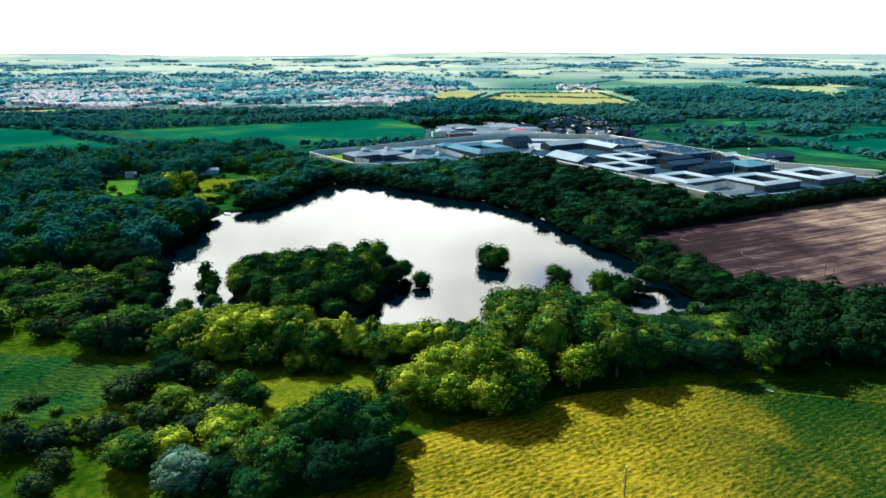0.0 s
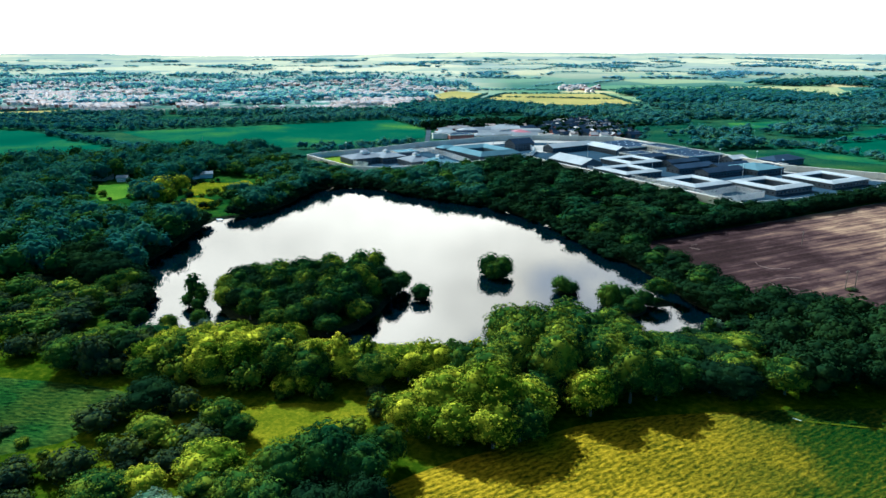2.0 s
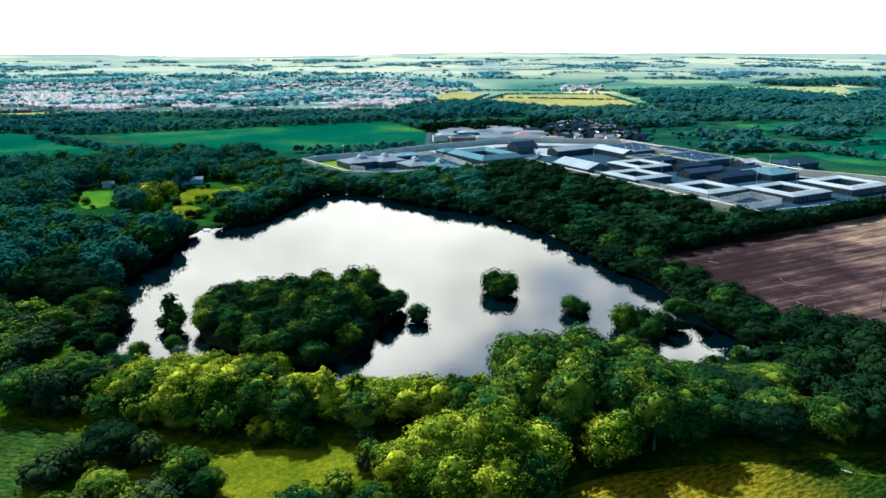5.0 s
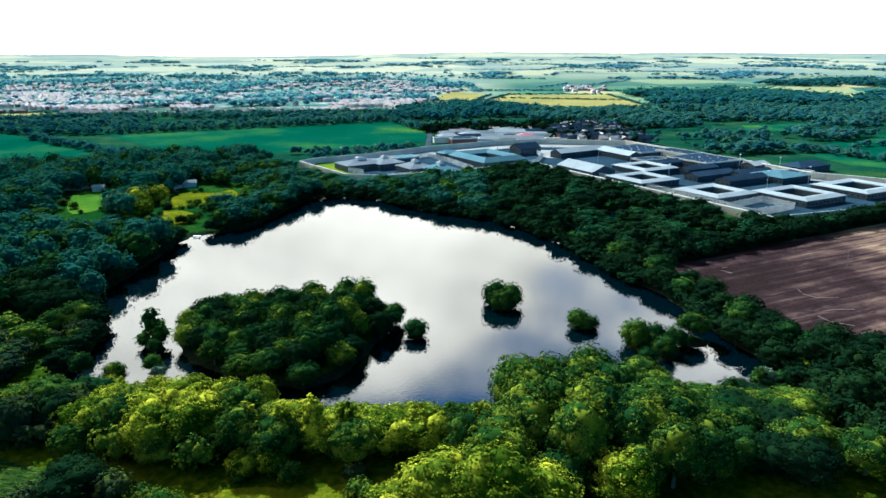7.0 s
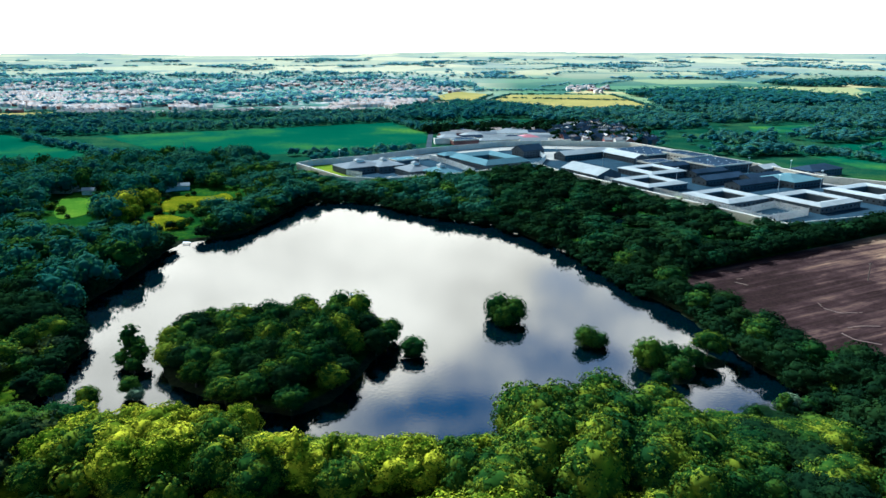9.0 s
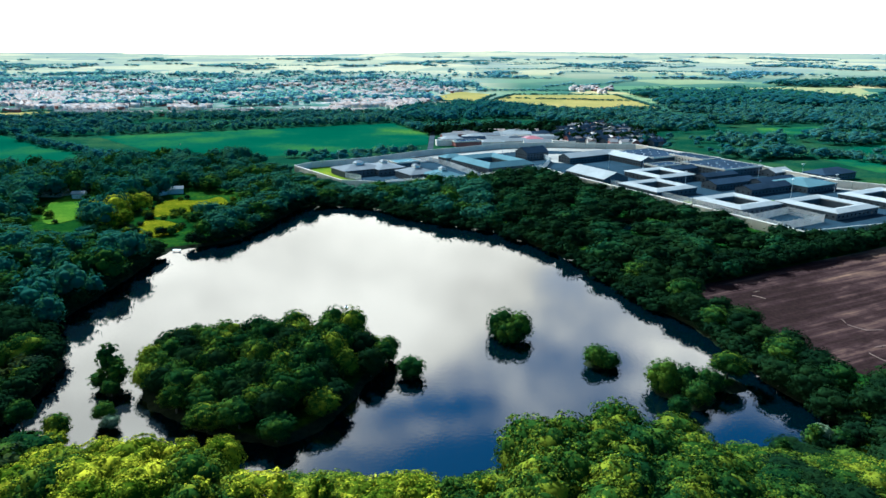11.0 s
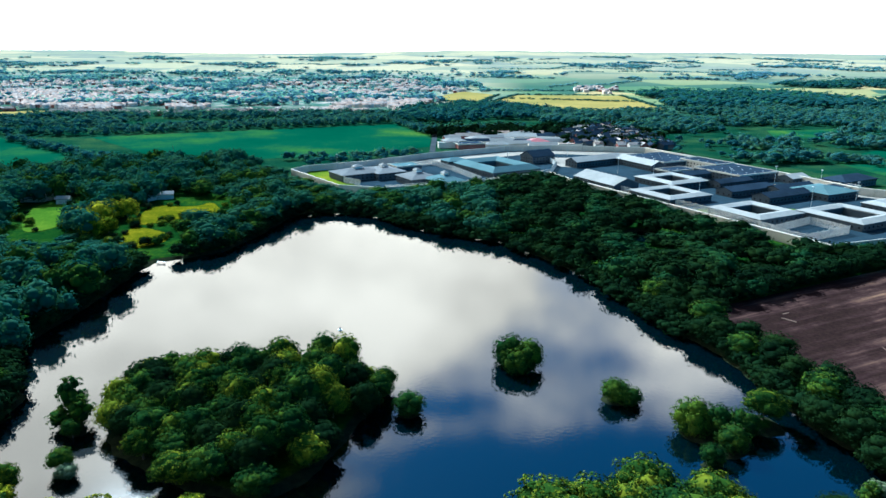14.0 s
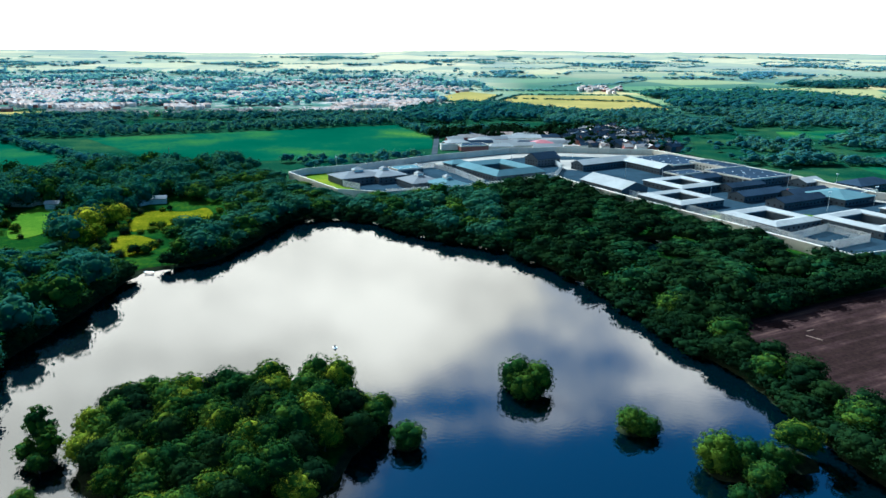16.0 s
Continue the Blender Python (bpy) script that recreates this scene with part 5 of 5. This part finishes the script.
def wall_run(name, pts, h, thick, mat, label, cap=None, panel=6.0):
    """A long wall of separate panels with a rounded coping."""
    ob = new(name)
    ob.location = (pts[0][0], pts[0][1], GROUND)
    bm = bmesh.new()
    box(bm, 0, -thick / 2, -0.4, 0.985, thick / 2, h)
    me = bpy.data.meshes.new("panel")
    bm.to_mesh(me)
    bm.free()
    me.materials.append(mat)
    bm = bmesh.new()
    n = 8
    prev = None
    for xx in (0, 1):
        ring = [bm.verts.new((xx, math.cos(a) * thick * 1.1, h + 0.004 + math.sin(a) * thick * 1.1)) for a in (math.pi * k / n for k in range(n + 1))]
        if prev:
            for k in range(n):
                bm.faces.new((prev[k], ring[k], ring[k + 1], prev[k + 1]))
        prev = ring
    cm = bpy.data.meshes.new("coping")
    bm.to_mesh(cm)
    bm.free()
    cm.materials.append(cap or mat)
    for (x0, y0), (x1, y1) in zip(pts, pts[1:]):
        d, a = math.hypot(x1 - x0, y1 - y0), math.degrees(math.atan2(y1 - y0, x1 - x0))
        k = max(1, round(d / panel))
        for i in range(k):
            f = i / k
            for nm, m in (("panel", me), ("coping", cm)):
                o = new(nm, m)
                o.parent = ob
                o.matrix_basis = pose(x0 + (x1 - x0) * f - pts[0][0], y0 + (y1 - y0) * f - pts[0][1], 0, 0, 0, a) @ Matrix.Diagonal((d / k, 1, 1, 1))
    return tagged(ob, label, "wall", kind="structure")


wall_run("wall_perimeter", COMPOUND + [COMPOUND[0]], 5.2, 0.5, CONCRETE, "tall pale concrete perimeter wall with rounded coping", panel=10)

# sheds and houses behind the compound
for x, y, L, W, a, h, kind, roof, wall in ((-25, 850, 24, 16, 20, 6, "hip", ROOF_WHITE, BRICK_RED), (-8, 838, 30, 18, 20, 5, "flat", ROOF_DARK, BRICK_RED), (2, 872, 26, 18, 20, 6, "hip", ROOF_WHITE, BRICK_RED), (-28, 880, 18, 12, 20, 5, "gable", ROOF_WHITE, BRICK_RED),
                                           (30, 868, 40, 12, 10, 4, "gable", ROOF_WHITE, RENDER_WALL), (40, 848, 36, 12, 10, 4, "gable", ROOF_WHITE, RENDER_WALL), (66, 862, 22, 18, 10, 5, "hip", ROOF_RED, BRICK_RED), (46, 905, 44, 16, 10, 5, "gable", ROOF_WHITE, RENDER_WALL),
                                           (20, 930, 36, 14, 10, 5, "gable", ROOF_TILE, RENDER_WALL), (85, 885, 34, 12, -10, 4, "gable", ROOF_WHITE, RENDER_WALL), (70, 838, 30, 9, 5, 4, "gable", ROOF_WHITE, RENDER_WALL), (-10, 905, 30, 12, 15, 5, "gable", ROOF_SLATE, BRICK_RED)):
    block(x, y, L, W, a, h, kind, 3.0, roof, wall, "works building with pitched roof beside the road", win=False)


more = random.Random(46)
for x, y, L, W, a in ((-30, 838, 22, 9, 12), (-2, 858, 30, 10, 12), (22, 842, 26, 10, 10), (52, 868, 28, 10, 8), (14, 888, 32, 11, 12), (62, 884, 30, 10, 8), (84, 866, 26, 9, 4), (100, 846, 24, 9, 0), (-24, 902, 24, 10, 14), (30, 892, 22, 10, 10), (4, 926, 28, 10, 12),
                      (52, 926, 30, 12, 8), (78, 912, 26, 10, 6), (-20, 932, 22, 10, 15), (30, 950, 34, 11, 10), (66, 944, 28, 10, 4), (92, 926, 22, 9, 0), (104, 888, 22, 9, 92)):
    block(x, y, L, W, a, more.uniform(3.5, 5.5), more.choice(("gable", "gable", "hip", "flat")), 2.6, more.choice((ROOF_WHITE, ROOF_WHITE, ROOF_TILE, ROOF_GREY, ROOF_DARK)), more.choice((RENDER_WALL, BRICK_RED)), "low works shed with a pale roof beside the road", win=False)


def house_model(wall, roof, L, W, h):
    ob = new("house")
    bm = bmesh.new()
    box(bm, -L / 2, -W / 2, -0.4, L / 2, W / 2, h)
    for s in (-1, 1):
        xx = s * (L / 2 - 0.004)
        tri = [bm.verts.new(p) for p in ((xx, -W / 2, h), (xx, W / 2, h), (xx, 0, h + 2.5))]
        bm.faces.new(tri if s > 0 else tri[::-1])
    part("wall", bm, wall, ob)
    bm = bmesh.new()
    gable_roof(bm, L, W, h + 0.29, 2.6, 0.4)
    roof_part = part("roof", bm, roof, ob)
    bm = bmesh.new()
    box(bm, L * 0.3, -0.4, h + 1.5, L * 0.3 + 0.8, 0.4, h + 4.2)
    part("chimney", bm, BRICK, roof_part)
    return ob


KINDS = [(RENDER_WALL, ROOF_TILE, 9, 8, 5.0, "pale rendered house with a clay tile roof"), (BRICK_RED, ROOF_SLATE, 9, 8, 5.0, "red brick house with a slate roof"), (RENDER_WALL, ROOF_SLATE, 14, 8, 5.0, "pale semi-detached house with a slate roof"), (BRICK_RED, ROOF_SLATE, 15, 8, 5.0, "red brick terrace of houses with a slate roof"), (BRICK_RED, ROOF_DARK, 9, 8, 5.0, "red brick house with a dark slate roof"), (BRICK, ROOF_DARK, 13, 8, 5.0, "brown brick houses with a dark slate roof")]
HOUSES = []
for wall, roof, L, W, h, label in KINDS:
    m = house_model(wall, roof, L, W, h)
    HOUSES.append(tagged(m, label, "house", "houses"))
placed = 0


def put_house(x, y, a, rnd, dark=0.0):
    global placed
    k = rnd.choice((4, 5)) if rnd.random() < dark else rnd.randrange(4)
    m = pose(x, y, float(lie(x, y)), 0, 0, a)
    if placed < 6:
        HOUSES[placed].matrix_basis = m
    else:
        copy_thing(HOUSES[k], m)
    placed += 1


rnd = random.Random(8)
for x, y in scatter([(100, 980), (95, 850), (190, 828), (215, 850), (190, 1080)], 12.5, 51, patchy(0.05, -0.5, 1.0)):
    put_house(x, y, rnd.choice((10, 100, 40)), rnd, 0.75)
TOWN = [(-1400, 1190), (-650, 1135), (-120, 1240), (-100, 1420), (-30, 1900), (-200, 2300), (-2200, 2300), (-2200, 1500)]
town = scatter(TOWN, 15.5, 52, lambda x, y: patchy(0.011, -0.1, 5.0, FIELDS)(x, y) & (np.random.RandomState(5).rand(len(x)) > np.clip((y - 1350) / 1100, 0.05, 0.85)), 0.3)
town = town[np.argsort(town[:, 1])]
for x, y in town[:190]:
    put_house(x, y, 12 + 90 * (rnd.random() < 0.3) + rnd.uniform(-4, 4), rnd)


def housing(pts):
    """The rest of the town, house by house, joined."""
    r = np.random.RandomState(3)
    holder = tagged(new("housing_estate"), "distant town of pale and brick houses", "houses", kind="stuff")
    for name, mat, pick in (("house_walls", RENDER_WALL, 0), ("house_walls", BRICK_RED, 1), ("house_roofs", ROOF_TILE, 2), ("house_roofs", ROOF_SLATE, 3)):
        V, Q, T, base = [], [], [], 0
        rr = np.random.RandomState(9)
        for x, y in pts:
            wallk, roofk, L, W, a = rr.randint(3) == 0, rr.randint(2), rr.uniform(8, 15), rr.uniform(7, 9), radians(12 + 90 * (rr.rand() < 0.3) + rr.uniform(-6, 6))
            if (pick < 2 and wallk != pick) or (pick >= 2 and roofk != pick - 2):
                continue
            z = float(lie(x, y))
            c, s = math.cos(a), math.sin(a)
            if pick < 2:
                p = np.array([(i * L / 2, j * W / 2, k) for k in (-0.5, 5.2) for j in (-1, 1) for i in (-1, 1)])
                q = np.array([(0, 1, 5, 4), (1, 3, 7, 5), (3, 2, 6, 7), (2, 0, 4, 6)])
                t = np.zeros((0, 3), int)
            else:
                p = np.array([(-L / 2 - .4, -W / 2 - .4, 5.2), (L / 2 + .4, -W / 2 - .4, 5.2), (L / 2 + .4, 0, 7.9), (-L / 2 - .4, 0, 7.9), (L / 2 + .4, W / 2 + .4, 5.2), (-L / 2 - .4, W / 2 + .4, 5.2)])
                q = np.array([(0, 1, 2, 3), (3, 2, 4, 5)])
                t = np.array([(1, 4, 2), (0, 3, 5)])
            V.append(np.stack([p[:, 0] * c - p[:, 1] * s + x, p[:, 0] * s + p[:, 1] * c + y, p[:, 2] + z], 1))
            Q.append(q + base)
            T.append(t + base)
            base += len(p)
        o = new(name, mesh_of(name, np.concatenate(V), np.concatenate(Q), np.concatenate(T), mat))
        o.parent = holder
        o["kind"] = "stuff"


housing(town[190:])
housing(scatter([(225, 1850), (350, 1865), (390, 2060), (270, 2060)], 24, 57, patchy(0.03, -0.3, 2.0)))


# ---- fences, masts, vehicles, small things ----
def bars_mesh(name, length, height, gap, mat, rails=(0.3, 0.95)):
    bm = bmesh.new()
    n = int(length / gap)
    for k in range(n):
        x = (k + 0.5) * length / n
        box(bm, x - 0.05, -0.03, 0, x + 0.05, 0.03, height)
    for f in rails:
        box(bm, 0, -0.05, height * f - 0.05, length, 0.05, height * f + 0.05)
    me = bpy.data.meshes.new(name)
    bm.to_mesh(me)
    bm.free()
    me.materials.append(mat)
    return me


FENCE_BARS = bars_mesh("fence_panel", 5.0, 4.6, 0.25, FENCE_PAINT)
bm = bmesh.new()
box(bm, -0.12, -0.12, -0.3, 0.12, 0.12, 5.0)
box(bm, -0.08, -0.08, 5.0, 0.08, 0.5, 5.12)
FENCE_POST = bpy.data.meshes.new("fence_post")
bm.to_mesh(FENCE_POST)
bm.free()
FENCE_POST.materials.append(CONCRETE)


def fence(pts, label="tall pale steel security fence"):
    ob = new("security_fence")
    ob.location = (*pts[0], GROUND + 0.1)
    for (x0, y0), (x1, y1) in zip(pts, pts[1:]):
        d, a = math.hypot(x1 - x0, y1 - y0), math.degrees(math.atan2(y1 - y0, x1 - x0))
        k = max(1, round(d / 5))
        for i in range(k):
            m = pose(x0 + (x1 - x0) * i / k - pts[0][0], y0 + (y1 - y0) * i / k - pts[0][1], 0, 0, 0, a)
            for nm, me, mm in (("post", FENCE_POST, m), ("panel", FENCE_BARS, m @ Matrix.Diagonal((d / k / 5, 1, 1, 1)))):
                o = new(nm, me)
                o.parent, o.matrix_basis = ob, mm
                if nm == "panel":
                    o["kind"] = "stuff"
    return tagged(ob, label, "fence")


fence([(88, 640), (118, 588), (145, 545), (160, 514), (170, 496)])
fence([(167, 493), (179, 476), (212, 496), (200, 518), (167, 493)])
fence([(-66, 598), (-10, 622), (30, 646), (62, 680)])
fence([(-78, 690), (-40, 720), (-20, 690), (4, 640)])
fence([(62, 680), (72, 722), (64, 770)])
fence([(-108, 640), (-102, 628), (-88, 618)])


def mast(x, y, h, lamp=True):
    ob = new("lamp_mast")
    ob.location = (x, y, GROUND)
    bm = bmesh.new()
    bmesh.ops.create_cone(bm, cap_ends=True, segments=8, radius1=0.22, radius2=0.10, depth=h, matrix=Matrix.Translation((0, 0, h / 2)))
    part("pole", bm, STEEL, ob)
    bm = bmesh.new()
    box(bm, -0.9, -0.3, h - 0.1, 0.9, 0.3, h + 0.25)
    part("lamp_head", bm, WHITE, ob)
    return tagged(ob, "tall grey steel floodlight mast", "lamp post", "floodlight masts")


for x, y in ((236, 655), (264, 640), (120, 690), (196, 640), (160, 600), (150, 690), (-50, 660), (-120, 690), (30, 770), (225, 570), (265, 590), (90, 790)):
    mast(x, y, 13.0)


def utility_pole(x, y, h, label="weathered wooden pole in a field", arm=True):
    ob = new("utility_pole")
    ob.location = (x, y, GROUND)
    bm = bmesh.new()
    bmesh.ops.create_cone(bm, cap_ends=True, segments=8, radius1=0.20, radius2=0.13, depth=h + 0.5, matrix=Matrix.Translation((0, 0, h / 2 - 0.25)))
    part("pole", bm, WOOD, ob)
    bm = bmesh.new()
    if arm:
        box(bm, -0.9, -0.08, h - 0.9, 0.9, 0.08, h - 0.7)
        part("crossarm", bm, WOOD, ob)
    else:
        box(bm, -0.16, -0.16, h - 0.01, 0.16, 0.16, h + 0.05)
        part("cap", bm, STEEL, ob)
    return tagged(ob, label, "pole", "field poles")


for x, y, h in ((178, 367, 9), (165, 299, 9), (169, 299, 9), (38, 135, 8), (-274, 713, 16)):
    utility_pole(x, y, h, arm=y > 200)
tree(167, 297, 1.6, 2.6, "thorn", GROUND)


def field_gate(x, y, angle, label):
    ob = new("field_gate")
    ob.matrix_basis = pose(x, y, GROUND, 0, 0, angle)
    for s in (-2.4, 2.4):
        bm = bmesh.new()
        box(bm, s - 0.12, -0.12, -0.3, s + 0.12, 0.12, 1.5)
        part("post", bm, WOOD, ob)
    for k in range(4):
        bm = bmesh.new()
        box(bm, -2.26, -0.05, 0.3 + k * 0.3, 2.26, 0.05, 0.42 + k * 0.3)
        part("rail", bm, WHITE, ob, "pale painted rail")
    return tagged(ob, label, "gate")


field_gate(-158, 229, 5, "pale wooden field gate beside bushes")
field_gate(-153, 228, 5, "pale wooden field gate beside bushes")
field_gate(93, 187, -35, "pale stile rails at the meadow's edge").scale = (0.5, 0.5, 0.6)


def jetty(x, y, angle):
    ob = new("jetty")
    ob.matrix_basis = pose(x, y, 0, 0, 0, angle)
    for k in range(14):
        bm = bmesh.new()
        box(bm, k * 0.42, -1.1, 0.7, k * 0.42 + 0.38, 1.1, 0.78)
        part("plank", bm, WHITE, ob)
    for px, py in ((0.4, -0.9), (0.4, 0.9), (5.2, -0.9), (5.2, 0.9)):
        bm = bmesh.new()
        box(bm, px - 0.12, py - 0.12, -2.2, px + 0.12, py + 0.12, 1.3)
        part("post", bm, WOOD, ob)
    return tagged(ob, "small pale wooden jetty at the shore", "jetty")


jetty(-155, 421, 0).scale = (0.7, 0.7, 1.0)


def aerator(x, y):
    ob = new("pond_aerator")
    ob.location = (x, y, 0)
    bm = bmesh.new()
    bmesh.ops.create_cone(bm, cap_ends=True, segments=16, radius1=0.9, radius2=0.7, depth=0.5)
    part("float", bm, STEEL, ob)
    bm = bmesh.new()
    bmesh.ops.create_cone(bm, cap_ends=True, segments=12, radius1=0.35, radius2=0.15, depth=0.9, matrix=Matrix.Translation((0, 0, 0.7)))
    part("motor", bm, ROOF_DARK, ob)
    return tagged(ob, "small grey floating aerator on the lake", "aerator")


aerator(-50, 345)


def car_model(paint):
    ob = new("car")
    bm = bmesh.new()
    box(bm, -2.1, -0.88, 0.35, 2.1, 0.88, 0.95)
    bmesh.ops.bevel(bm, geom=bm.edges[:], offset=0.14, segments=2, affect="EDGES")
    part("body", bm, paint, ob)
    bm = bmesh.new()
    v = [bm.verts.new(p) for p in ((-1.5, -0.8, 0.94), (1.0, -0.8, 0.94), (1.0, 0.8, 0.94), (-1.5, 0.8, 0.94), (-1.1, -0.65, 1.45), (0.4, -0.65, 1.45), (0.4, 0.65, 1.45), (-1.1, 0.65, 1.45))]
    for f in ((4, 5, 6, 7), (0, 1, 5, 4), (1, 2, 6, 5), (2, 3, 7, 6), (3, 0, 4, 7)):
        bm.faces.new([v[i] for i in f])
    part("cabin", bm, GLASS, ob)
    for sx in (-1.3, 1.3):
        for sy in (-0.85, 0.85):
            bm = bmesh.new()
            bmesh.ops.create_cone(bm, cap_ends=True, segments=12, radius1=0.33, radius2=0.33, depth=0.2, matrix=pose(sx, sy, 0.33, 90, 0, 0))
            part("wheel", bm, TARMAC, ob)
    return ob


CARS = [tagged(car_model(p), l, "car", "parked cars") for p, l in ((WHITE, "small white parked car"), (ROOF_RED, "small red parked car"), (STEEL, "small silver parked car"), (ROOF_DARK, "small dark parked car"))]
rnd = random.Random(21)
spots = [(96 + i * 3.0 + (j % 2), 838 + j * 9 + i * 0.5) for j in range(3) for i in range(14)] + [(225 + i * 5, 640 - i * 6 + j * 5) for j in range(2) for i in range(6)]
for k, (x, y) in enumerate(spots):
    m = pose(x, y, GROUND + 0.12, 0, 0, 95 + rnd.uniform(-4, 4) + (180 if rnd.random() < 0.5 else 0))
    if k < 4:
        CARS[k].matrix_basis = m
    elif rnd.random() < 0.85:
        copy_thing(CARS[rnd.randrange(4)], m)
# farm sheds by the pastures
for x, y, L, W, a, hh, roof, label in ((-214, 562, 10, 6, 20, 3.2, ROOF_WHITE, "small farm shed with a pale roof"), (-222, 556, 7, 5, 60, 2.6, ROOF_WHITE, "small white farm outbuilding with pale roof"), (-274, 542, 8, 5, 10, 3, ROOF_WHITE, "small farm shed with a pale roof"), (-298, 548, 16, 8, 5, 4, ROOF_SLATE, "farmhouse with a slate roof"), (-290, 552, 6, 4, 30, 2.4, ROOF_WHITE, "small white farm outbuilding with pale roof")):
    block(x, y, L, W, a, hh, "gable", 1.8, roof, RENDER_WALL, label, name="farm_shed", win=False)
